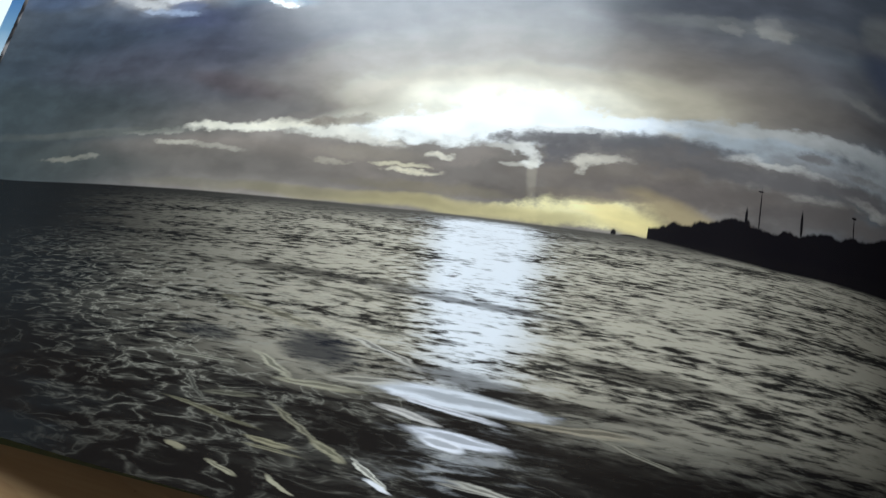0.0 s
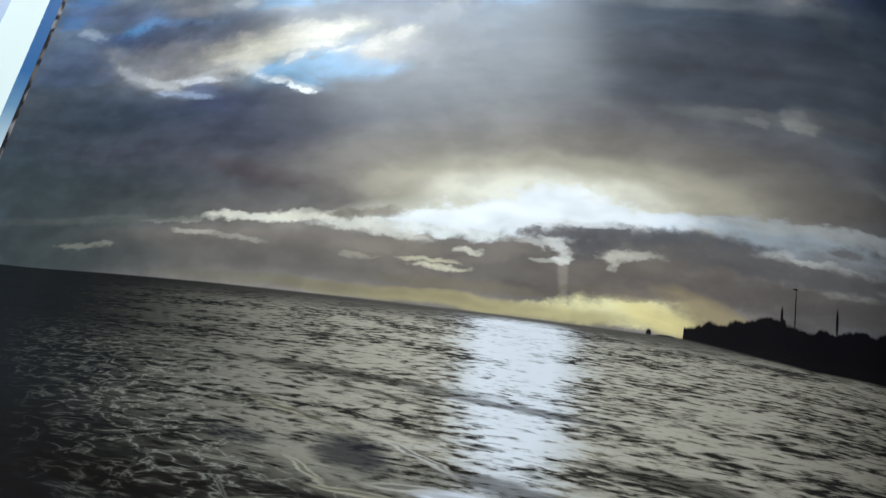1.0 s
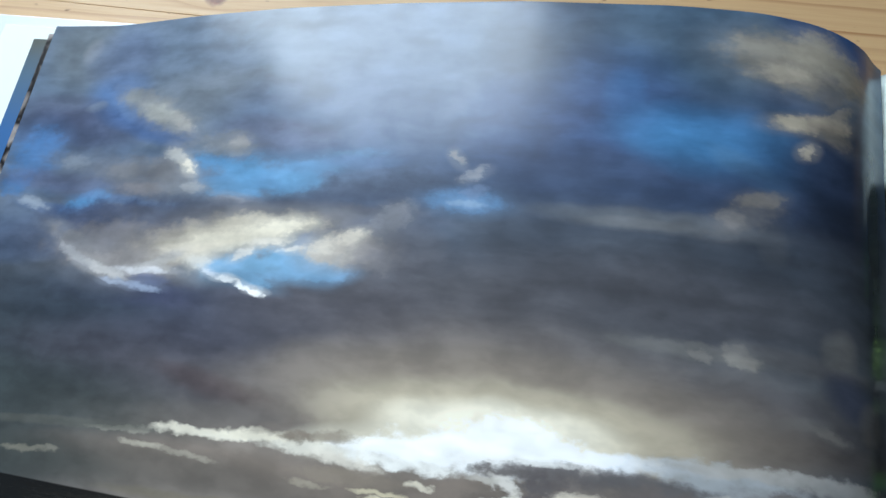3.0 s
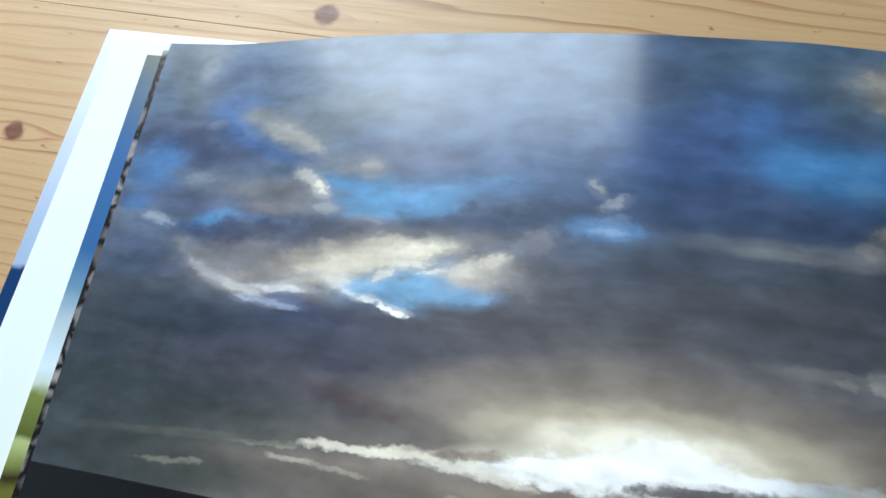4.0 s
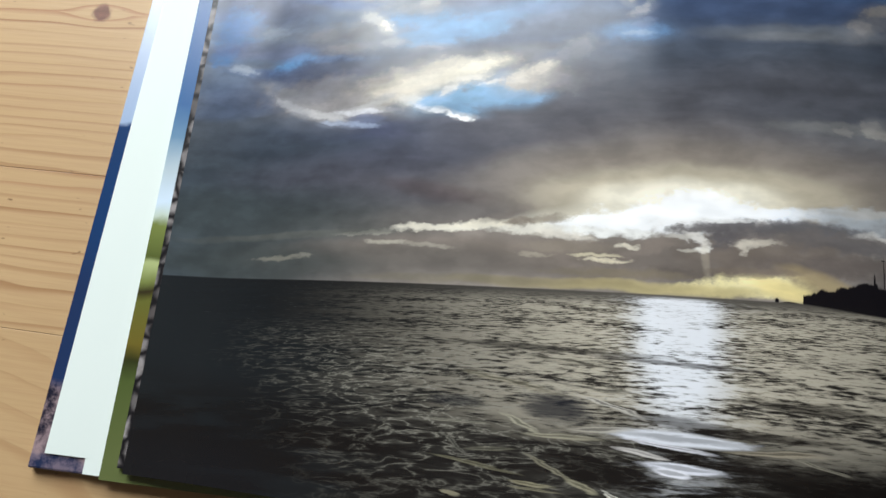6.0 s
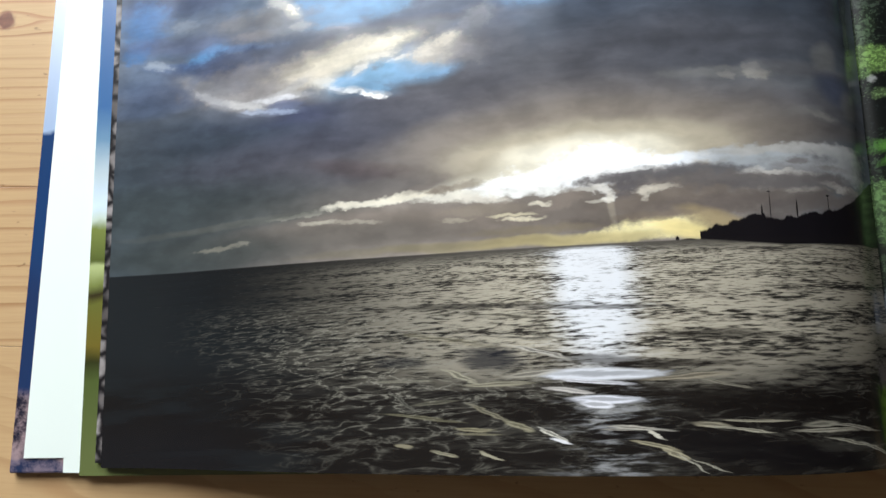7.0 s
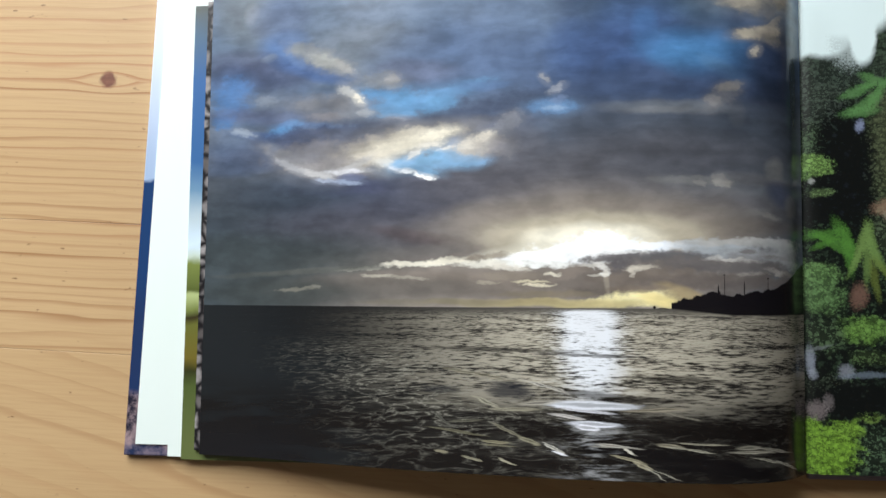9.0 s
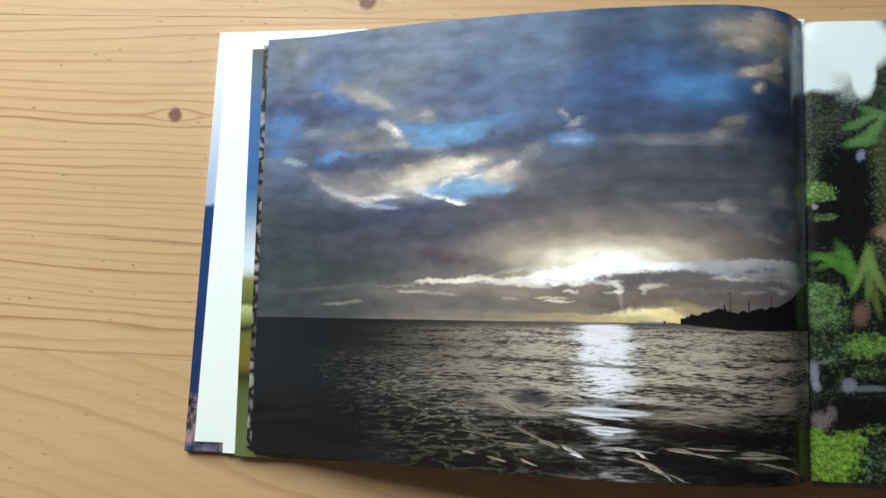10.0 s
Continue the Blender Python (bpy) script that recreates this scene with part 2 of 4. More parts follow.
sky_spot(0.785, 1.613, 0.023, 0.0109, -4, (132, 132, 134), 0.60, 0.90)
sky_spot(0.914, 1.521, 0.159, 0.0353, 5, (84, 146, 205), 0.98, 0.75)
sky_spot(0.778, 1.548, 0.052, 0.0350, -13, (78, 140, 200), 0.95, 0.80)
sky_spot(1.135, 1.562, 0.109, 0.0189, 16, (88, 142, 198), 0.85, 0.90)
sky_spot(1.261, 1.582, 0.072, 0.0132, 2, (88, 132, 190), 0.60, 1.00)
sky_spot(0.837, 1.485, 0.085, 0.0189, -3, (90, 148, 204), 0.90, 0.80)
sky_spot(1.077, 1.517, 0.048, 0.0212, -2, (86, 146, 202), 0.90, 0.80)
sky_spot(0.120, 1.593, 0.062, 0.0581, -2, (66, 118, 182), 0.85, 0.92)
sky_spot(0.072, 1.484, 0.037, 0.0261, -2, (62, 114, 176), 0.80, 0.90)
sky_spot(0.354, 1.434, 0.054, 0.0213, 25, (78, 142, 206), 0.95, 0.80)
sky_spot(0.416, 1.461, 0.030, 0.0118, 15, (84, 150, 212), 0.90, 0.80)
sky_spot(0.244, 1.416, 0.093, 0.0114, -2, (60, 100, 160), 0.60, 1.00)
sky_spot(0.540, 1.446, 0.153, 0.0097, -3, (88, 130, 186), 0.60, 1.00)
sky_spot(0.287, 1.500, 0.191, 0.0258, -3, (70, 92, 130), 0.70, 1.00)
sky_spot(0.332, 1.568, 0.121, 0.0343, -4, (92, 102, 120), 0.80, 0.92)
sky_spot(0.278, 1.569, 0.041, 0.0172, -3, (124, 132, 144), 0.70, 0.92)
sky_spot(0.574, 1.527, 0.158, 0.0389, -4, (106, 110, 120), 0.92, 0.85)
sky_spot(0.584, 1.482, 0.066, 0.0139, -3, (130, 126, 128), 0.70, 0.92)
sky_spot(0.490, 1.541, 0.043, 0.0197, -4, (120, 120, 124), 0.60, 0.92)
sky_spot(0.657, 1.522, 0.066, 0.0243, -21, (118, 118, 122), 0.70, 0.92)
sky_spot(0.685, 1.575, 0.045, 0.0161, -35, (176, 174, 170), 0.90, 0.75)
sky_spot(0.720, 1.554, 0.023, 0.0122, -49, (218, 211, 198), 0.95, 0.70)
sky_spot(0.655, 1.588, 0.027, 0.0109, -13, (166, 166, 166), 0.70, 0.90)
sky_spot(0.722, 1.483, 0.058, 0.0164, -3, (118, 122, 130), 0.80, 0.90)
sky_spot(0.751, 1.489, 0.023, 0.0109, -3, (156, 158, 162), 0.60, 0.90)
sky_spot(0.888, 1.453, 0.048, 0.0081, -3, (156, 158, 164), 0.85, 0.85)
sky_spot(0.789, 1.444, 0.129, 0.0163, -3, (90, 96, 110), 0.85, 0.90)
sky_spot(0.542, 1.390, 0.219, 0.0362, -0, (62, 72, 98), 0.92, 0.85)
sky_spot(0.412, 1.380, 0.094, 0.0281, -3, (58, 70, 98), 0.80, 0.90)
sky_spot(0.847, 1.412, 0.239, 0.0189, 1, (84, 90, 106), 0.85, 0.90)
sky_spot(1.236, 1.468, 0.185, 0.0423, 12, (72, 82, 104), 0.92, 0.88)
sky_spot(1.353, 1.423, 0.127, 0.0286, 9, (80, 88, 106), 0.70, 1.00)
sky_spot(1.172, 1.416, 0.157, 0.0211, 6, (100, 102, 112), 0.75, 0.92)
sky_spot(0.998, 1.435, 0.107, 0.0134, 6, (86, 92, 108), 0.80, 0.90)
sky_spot(0.287, 1.358, 0.044, 0.0170, -2, (112, 118, 130), 0.60, 1.00)
sky_spot(0.167, 1.430, 0.043, 0.0114, -9, (158, 168, 182), 0.75, 0.88)
sky_spot(0.082, 1.392, 0.056, 0.0317, -1, (90, 102, 122), 0.70, 1.00)
sky_spot(0.217, 1.314, 0.154, 0.0368, -6, (70, 82, 106), 0.80, 1.00)
sky_spot(0.112, 1.268, 0.092, 0.0286, -1, (64, 76, 98), 0.70, 1.00)
sky_spot(0.619, 1.307, 0.231, 0.0520, -2, (112, 110, 114), 0.92, 0.82)
sky_spot(0.438, 1.287, 0.132, 0.0221, -24, (118, 118, 122), 0.85, 0.82)
sky_spot(0.821, 1.324, 0.134, 0.0490, 7, (160, 153, 143), 0.92, 0.82)
sky_spot(0.959, 1.359, 0.145, 0.0323, 12, (188, 180, 165), 0.92, 0.78)
sky_spot(1.058, 1.383, 0.063, 0.0160, 13, (224, 216, 198), 0.92, 0.72)
sky_spot(0.905, 1.337, 0.109, 0.0217, 13, (220, 212, 194), 0.85, 0.75)
sky_spot(0.785, 1.299, 0.079, 0.0164, 9, (192, 184, 170), 0.85, 0.80)
sky_spot(0.859, 1.267, 0.068, 0.0119, -11, (204, 198, 188), 0.85, 0.78)
sky_spot(0.577, 1.251, 0.133, 0.0177, -6, (152, 148, 148), 0.92, 0.78)
sky_spot(0.523, 1.234, 0.074, 0.0095, -13, (186, 184, 184), 0.92, 0.72)
sky_spot(0.665, 1.240, 0.064, 0.0082, 1, (206, 206, 210), 0.92, 0.72)
sky_spot(0.391, 1.277, 0.063, 0.0111, -27, (158, 158, 162), 0.80, 0.80)
sky_spot(0.714, 1.271, 0.050, 0.0112, 22, (172, 170, 170), 0.75, 0.85)
sky_spot(0.629, 1.282, 0.070, 0.0138, 5, (130, 126, 126), 0.70, 0.92)
sky_spot(0.578, 1.202, 0.036, 0.0068, -6, (156, 164, 182), 0.85, 0.80)
sky_spot(0.673, 1.191, 0.044, 0.0086, -6, (150, 162, 186), 0.85, 0.80)
sky_spot(0.695, 1.215, 0.040, 0.0108, -2, (92, 116, 160), 0.60, 0.92)
sky_spot(1.033, 1.278, 0.122, 0.0265, 8, (108, 164, 214), 1.00, 0.62)
sky_spot(1.181, 1.298, 0.063, 0.0311, -5, (106, 160, 212), 1.00, 0.62)
sky_spot(1.234, 1.263, 0.046, 0.0130, 9, (108, 156, 206), 0.95, 0.70)
sky_spot(1.002, 1.239, 0.060, 0.0157, -13, (106, 160, 210), 1.00, 0.62)
sky_spot(0.931, 1.267, 0.043, 0.0162, 18, (110, 160, 208), 0.95, 0.70)
sky_spot(1.140, 1.257, 0.079, 0.0131, 5, (106, 158, 208), 0.95, 0.70)
sky_spot(0.934, 1.233, 0.022, 0.0064, -1, (228, 231, 234), 0.95, 0.65)
sky_spot(0.994, 1.216, 0.035, 0.0057, -22, (230, 232, 234), 0.95, 0.62)
sky_spot(1.035, 1.202, 0.021, 0.0068, -1, (238, 238, 238), 0.95, 0.65)
sky_spot(0.885, 1.245, 0.023, 0.0063, -20, (198, 203, 212), 0.80, 0.80)
sky_spot(0.968, 1.301, 0.026, 0.0087, 29, (206, 203, 198), 0.85, 0.75)
sky_spot(1.107, 1.323, 0.034, 0.0079, 6, (210, 208, 205), 0.90, 0.72)
sky_spot(1.040, 1.341, 0.048, 0.0093, 10, (218, 212, 201), 0.85, 0.75)
sky_spot(1.154, 1.351, 0.021, 0.0131, -2, (140, 150, 170), 0.60, 0.90)
sky_spot(1.251, 1.338, 0.075, 0.0287, 9, (182, 174, 164), 0.96, 0.74)
sky_spot(1.189, 1.337, 0.024, 0.0207, -11, (208, 201, 190), 0.90, 0.72)
sky_spot(1.276, 1.371, 0.031, 0.0131, 19, (208, 200, 187), 0.90, 0.74)
sky_spot(1.228, 1.305, 0.037, 0.0103, -13, (172, 166, 160), 0.85, 0.80)
sky_spot(1.333, 1.325, 0.051, 0.0283, -1, (126, 124, 128), 0.75, 0.92)
sky_spot(1.365, 1.428, 0.038, 0.0235, 29, (126, 128, 136), 0.80, 0.95)
sky_spot(1.422, 1.349, 0.063, 0.0461, -1, (98, 98, 106), 0.60, 1.00)
sky_spot(1.540, 1.484, 0.067, 0.0204, -2, (86, 138, 196), 0.85, 0.92)
sky_spot(1.550, 1.478, 0.030, 0.0077, -2, (126, 164, 206), 0.65, 0.92)
sky_spot(1.510, 1.603, 0.021, 0.0099, -47, (144, 146, 152), 0.90, 0.85)
sky_spot(1.560, 1.560, 0.027, 0.0104, 29, (140, 144, 154), 0.85, 0.85)
sky_spot(1.570, 1.511, 0.020, 0.0129, 19, (110, 126, 156), 0.60, 0.92)
sky_spot(2.345, 1.851, 0.084, 0.0278, 4, (64, 80, 110), 0.70, 1.00)
sky_spot(2.432, 1.672, 0.078, 0.0556, 6, (50, 62, 88), 0.70, 1.00)
sky_spot(2.325, 1.943, 0.133, 0.0512, -5, (138, 134, 126), 0.94, 0.80)
sky_spot(2.219, 1.972, 0.049, 0.0178, -11, (150, 146, 138), 0.85, 0.82)
sky_spot(2.363, 1.987, 0.061, 0.0347, 23, (160, 154, 142), 0.85, 0.82)
sky_spot(2.294, 1.911, 0.051, 0.0177, 3, (176, 168, 155), 0.85, 0.80)
sky_spot(2.477, 1.961, 0.057, 0.0339, -21, (152, 147, 136), 0.88, 0.82)
sky_spot(2.418, 1.888, 0.027, 0.0283, -21, (108, 110, 116), 0.85, 0.88)
sky_spot(2.360, 1.784, 0.070, 0.0175, 10, (160, 152, 140), 0.95, 0.78)
sky_spot(2.313, 1.779, 0.026, 0.0126, 3, (190, 181, 164), 0.85, 0.78)
sky_spot(2.416, 1.797, 0.048, 0.0173, 19, (166, 157, 143), 0.88, 0.80)
sky_spot(2.453, 1.837, 0.034, 0.0090, 39, (142, 138, 132), 0.85, 0.85)
sky_spot(2.434, 1.766, 0.037, 0.0164, -11, (118, 114, 110), 0.80, 0.88)
sky_spot(2.356, 1.708, 0.022, 0.0124, 40, (174, 166, 153), 0.92, 0.80)
sky_spot(2.203, 1.508, 0.059, 0.0245, 26, (104, 104, 108), 0.75, 0.95)
sky_spot(2.172, 1.500, 0.021, 0.0149, 0, (128, 126, 126), 0.65, 0.92)
sky_spot(2.236, 1.560, 0.037, 0.0124, 12, (124, 120, 116), 0.75, 0.92)
sky_spot(2.269, 1.450, 0.023, 0.0347, 2, (82, 86, 94), 0.60, 1.00)
sky_spot(2.106, 1.181, 0.114, 0.0123, -2, (114, 114, 114), 0.80, 0.95)
sky_spot(2.208, 1.178, 0.026, 0.0148, -30, (150, 147, 142), 0.80, 0.92)
sky_spot(2.118, 1.174, 0.017, 0.0074, -20, (136, 134, 132), 0.70, 0.92)
sky_spot(2.350, 1.187, 0.124, 0.0173, -2, (98, 98, 102), 0.70, 1.00)
sky_spot(2.449, 1.229, 0.035, 0.0337, -33, (116, 116, 116), 0.70, 1.00)
sky_spot(2.484, 1.133, 0.060, 0.0326, -16, (66, 72, 92), 0.80, 1.00)
sky_spot(2.550, 1.093, 0.034, 0.0300, 4, (116, 116, 116), 0.60, 1.00)
sky_spot(2.408, 1.048, 0.044, 0.0075, -11, (128, 126, 124), 0.75, 0.92)
sky_spot(2.349, 1.057, 0.052, 0.0097, 9, (102, 102, 104), 0.60, 1.00)
sky_spot(2.082, 1.035, 0.028, 0.0073, 1, (108, 106, 106), 0.60, 1.00)
sky_spot(2.236, 0.993, 0.316, 0.0242, 1, (84, 80, 80), 0.70, 1.00)
sky_modelling()
hazy = False
# the veiled sun, the streaks and the clear strip over the horizon
sky_spot(1.221, 0.774, 0.437, 0.0329, 1, (124, 114, 106), 0.85, 1.00)
sky_spot(0.794, 0.741, 0.337, 0.0340, 1, (94, 90, 86), 0.75, 1.00)
sky_spot(0.320, 0.716, 0.282, 0.0493, 1, (55, 61, 61), 0.80, 1.00)
sky_spot(1.167, 0.896, 0.234, 0.0256, 4, (104, 100, 98), 0.60, 1.00)
sky_spot(1.702, 0.995, 0.410, 0.0792, 0, (148, 138, 126), 0.80, 1.00)
sky_spot(1.702, 0.958, 0.277, 0.0593, 1, (206, 196, 172), 0.85, 1.00)
sky_spot(1.695, 0.945, 0.173, 0.0420, 1, (244, 238, 220), 0.92, 1.00)
sky_spot(1.421, 0.888, 0.150, 0.0251, 7, (214, 208, 190), 0.70, 1.00)
sky_spot(1.710, 0.911, 0.106, 0.0370, 1, (254, 254, 255), 1.00, 0.70)
sky_spot(1.726, 0.945, 0.053, 0.0222, 1, (254, 254, 255), 1.00, 0.85)
sky_spot(1.557, 0.889, 0.117, 0.0273, 9, (253, 254, 255), 1.00, 0.62)
sky_spot(1.422, 0.873, 0.085, 0.0150, 7, (251, 252, 252), 1.00, 0.62)
sky_spot(1.858, 0.908, 0.118, 0.0183, 1, (251, 252, 255), 1.00, 0.68)
sky_spot(2.010, 0.922, 0.117, 0.0121, 3, (240, 244, 250), 0.92, 0.80)
sky_spot(1.630, 0.868, 0.140, 0.0198, 1, (253, 254, 255), 1.00, 0.60)
sky_spot(1.791, 0.922, 0.091, 0.0221, -8, (253, 254, 255), 1.00, 0.70)
sky_spot(1.484, 0.844, 0.123, 0.0100, -1, (244, 244, 240), 0.90, 0.70)
sky_spot(2.192, 0.908, 0.137, 0.0266, -2, (172, 178, 184), 0.92, 0.82)
sky_spot(2.260, 0.941, 0.153, 0.0097, 3, (176, 174, 170), 0.85, 0.82)
sky_spot(2.420, 0.938, 0.126, 0.0147, -0, (172, 172, 172), 0.92, 0.80)
sky_spot(2.347, 0.885, 0.107, 0.0170, -3, (140, 140, 142), 0.85, 0.85)
sky_spot(2.499, 0.912, 0.070, 0.0289, -13, (162, 164, 166), 0.85, 0.85)
sky_spot(2.309, 0.901, 0.030, 0.0072, 1, (112, 108, 108), 0.85, 0.82)
sky_spot(2.449, 0.881, 0.044, 0.0074, -2, (110, 106, 104), 0.85, 0.82)
sky_spot(2.511, 0.864, 0.059, 0.0237, -13, (152, 154, 156), 0.80, 0.90)
sky_spot(2.163, 0.874, 0.035, 0.0058, 11, (210, 207, 203), 0.85, 0.75)
sky_spot(2.240, 0.868, 0.092, 0.0058, -2, (202, 198, 192), 0.80, 0.80)
sky_spot(2.364, 0.847, 0.110, 0.0146, -3, (102, 97, 97), 0.85, 0.88)
sky_spot(2.283, 0.816, 0.084, 0.0058, -1, (168, 162, 153), 0.85, 0.80)
sky_spot(2.463, 0.823, 0.054, 0.0075, -8, (168, 164, 158), 0.80, 0.85)
sky_spot(1.042, 0.846, 0.154, 0.0082, 3, (230, 224, 208), 0.96, 0.72)
sky_spot(0.919, 0.842, 0.035, 0.0083, -4, (216, 210, 194), 0.92, 0.75)
sky_spot(1.142, 0.860, 0.089, 0.0092, 4, (226, 219, 201), 0.92, 0.72)
sky_spot(1.271, 0.846, 0.087, 0.0101, 3, (228, 224, 212), 0.92, 0.72)
sky_spot(1.352, 0.832, 0.070, 0.0101, -5, (222, 216, 204), 0.90, 0.75)
sky_spot(1.232, 0.868, 0.033, 0.0102, 1, (126, 116, 106), 0.92, 0.80)
sky_spot(1.308, 0.879, 0.043, 0.0101, 6, (142, 132, 120), 0.88, 0.82)
sky_spot(1.193, 0.891, 0.052, 0.0102, 20, (120, 112, 106), 0.60, 0.95)
sky_spot(0.735, 0.822, 0.068, 0.0053, 3, (146, 144, 134), 0.85, 0.82)
sky_spot(0.561, 0.815, 0.209, 0.0081, 3, (92, 93, 89), 0.70, 1.00)
sky_spot(0.316, 0.801, 0.188, 0.0083, 3, (76, 79, 77), 0.60, 1.00)
sky_spot(0.812, 0.794, 0.050, 0.0058, 1, (176, 170, 156), 0.85, 0.80)
sky_spot(0.936, 0.788, 0.065, 0.0052, -3, (156, 150, 138), 0.80, 0.82)
sky_spot(0.449, 0.732, 0.073, 0.0065, 4, (113, 111, 102), 0.85, 0.82)
sky_spot(0.525, 0.744, 0.027, 0.0048, 1, (116, 114, 106), 0.80, 0.85)
sky_spot(1.667, 0.772, 0.164, 0.0393, 1, (112, 104, 98), 0.96, 0.80)
sky_spot(1.618, 0.816, 0.088, 0.0172, 21, (128, 118, 110), 0.90, 0.85)
sky_spot(1.739, 0.737, 0.100, 0.0122, 1, (104, 96, 90), 0.92, 0.82)
sky_spot(1.522, 0.725, 0.127, 0.0111, 1, (124, 114, 98), 0.85, 0.92)
sky_spot(1.372, 0.797, 0.090, 0.0125, 1, (140, 130, 118), 0.80, 0.92)
sky_spot(1.460, 0.776, 0.049, 0.0045, 3, (212, 202, 174), 0.92, 0.72)
sky_spot(1.485, 0.762, 0.049, 0.0047, 1, (226, 216, 190), 0.92, 0.72)
sky_spot(1.550, 0.807, 0.027, 0.0059, 1, (222, 214, 196), 0.92, 0.75)
sky_spot(1.285, 0.770, 0.030, 0.0050, 1, (158, 150, 135), 0.80, 0.85)
sky_spot(1.881, 0.879, 0.151, 0.0183, 1, (104, 100, 102), 0.96, 0.70)
sky_spot(1.727, 0.864, 0.067, 0.0103, 3, (112, 108, 108), 0.95, 0.70)
sky_spot(2.027, 0.876, 0.113, 0.0206, -3, (98, 96, 98), 0.96, 0.75)
sky_spot(1.810, 0.836, 0.048, 0.0293, -30, (98, 94, 96), 0.96, 0.75)
sky_spot(2.074, 0.841, 0.141, 0.0242, -3, (106, 100, 98), 0.92, 0.85)
sky_spot(2.215, 0.836, 0.139, 0.0145, -3, (100, 96, 96), 0.92, 0.85)
sky_spot(1.952, 0.788, 0.164, 0.0315, 1, (116, 106, 98), 0.92, 0.90)
sky_spot(2.191, 0.783, 0.213, 0.0216, 1, (104, 96, 92), 0.92, 0.90)
sky_spot(2.363, 0.777, 0.158, 0.0240, 9, (98, 92, 90), 0.85, 0.90)
sky_spot(1.686, 0.896, 0.029, 0.0049, 1, (250, 250, 250), 0.90, 0.80)
sky_spot(1.727, 0.840, 0.026, 0.0098, -20, (236, 232, 226), 0.95, 0.70)
sky_spot(1.688, 0.842, 0.024, 0.0059, 1, (206, 202, 194), 0.85, 0.78)
sky_spot(1.748, 0.811, 0.017, 0.0083, 1, (238, 235, 227), 0.95, 0.70)
sky_spot(1.715, 0.803, 0.022, 0.0049, 1, (198, 192, 180), 0.85, 0.78)
sky_spot(1.756, 0.774, 0.008, 0.0342, 5, (192, 182, 162), 0.28, 1.00)
sky_spot(1.881, 0.832, 0.040, 0.0097, 6, (200, 192, 178), 0.92, 0.75)
sky_spot(1.858, 0.820, 0.012, 0.0171, -20, (206, 198, 184), 0.90, 0.75)
sky_spot(1.919, 0.840, 0.030, 0.0058, -9, (176, 168, 156), 0.85, 0.80)
sky_spot(1.786, 0.895, 0.072, 0.0059, 1, (240, 240, 238), 0.70, 0.90)
sky_spot(1.893, 0.714, 0.094, 0.0218, 1, (246, 234, 180), 1.00, 0.90)
sky_spot(1.806, 0.697, 0.095, 0.0134, 1, (232, 220, 166), 0.92, 0.92)
sky_spot(1.968, 0.708, 0.058, 0.0169, -14, (232, 214, 150), 0.90, 1.00)
sky_spot(1.619, 0.690, 0.205, 0.0123, 1, (192, 178, 130), 0.85, 1.00)
sky_spot(1.349, 0.689, 0.201, 0.0112, 1, (152, 140, 106), 0.75, 1.00)
sky_spot(1.066, 0.685, 0.210, 0.0102, 1, (114, 108, 92), 0.60, 1.00)
sky_spot(2.064, 0.727, 0.075, 0.0193, -19, (168, 150, 112), 0.75, 1.00)
sky_spot(1.881, 0.752, 0.094, 0.0097, 3, (124, 112, 100), 0.70, 0.92)
# The headland, its masts and an islet against the light.
def line_up(x0, x1, y0, y1):
    return sea.ramp(ps, x0, x1, y0, y1, smooth=False)


lumps = sea.math("MULTIPLY", sea.math("SUBTRACT", sea.noise(sea.scaled(p, 1.0, 0.3), 26.0, 3.0, 0.6), 0.5), 0.045)
crest = 0.0
for x0, x1, rise in ((1.996, 2.008, 0.700), (2.03, 2.055, 0.012), (2.07, 2.16, 0.028), (2.19, 2.21, -0.010), (2.24, 2.43, 0.024), (2.43, 2.50, 0.028), (2.50, 2.65, 0.078)):
    crest = sea.math("ADD", crest, line_up(x0, x1, 0.0, rise))
crest = sea.math("ADD", crest, sea.math("MULTIPLY", lumps, line_up(2.40, 2.60, 1.0, 0.3)))
land = sea.ramp(sea.math("SUBTRACT", crest, pv), -0.004, 0.004)


def dark_mark(x, y, sx, sy, soft=0.3):
    global land
    land = sea.math("MAXIMUM", land, sea.oval(ps, pv, x, y, sx, sy, 0, soft))


dark_mark(1.942, 0.677, 0.005, 0.008)
dark_mark(1.975, 0.672, 0.022, 0.005)
dark_mark(2.215, 0.760, 0.0012, 0.050)
dark_mark(2.213, 0.809, 0.005, 0.0016)
dark_mark(2.190, 0.745, 0.0025, 0.024)
dark_mark(2.193, 0.735, 0.005, 0.010)
dark_mark(2.297, 0.755, 0.0025, 0.028)
dark_mark(2.404, 0.770, 0.0012, 0.028)
dark_mark(2.404, 0.797, 0.005, 0.0025)
sky_col = sea.mix(land, sea.valued(sky_col, sea.ramp(sea.noise(sea.scaled(warped, 1.0, 1.9), 9.0, 3.0, 0.5), 0.34, 0.66, 1.05, 1.28)), rgb(22, 20, 24))

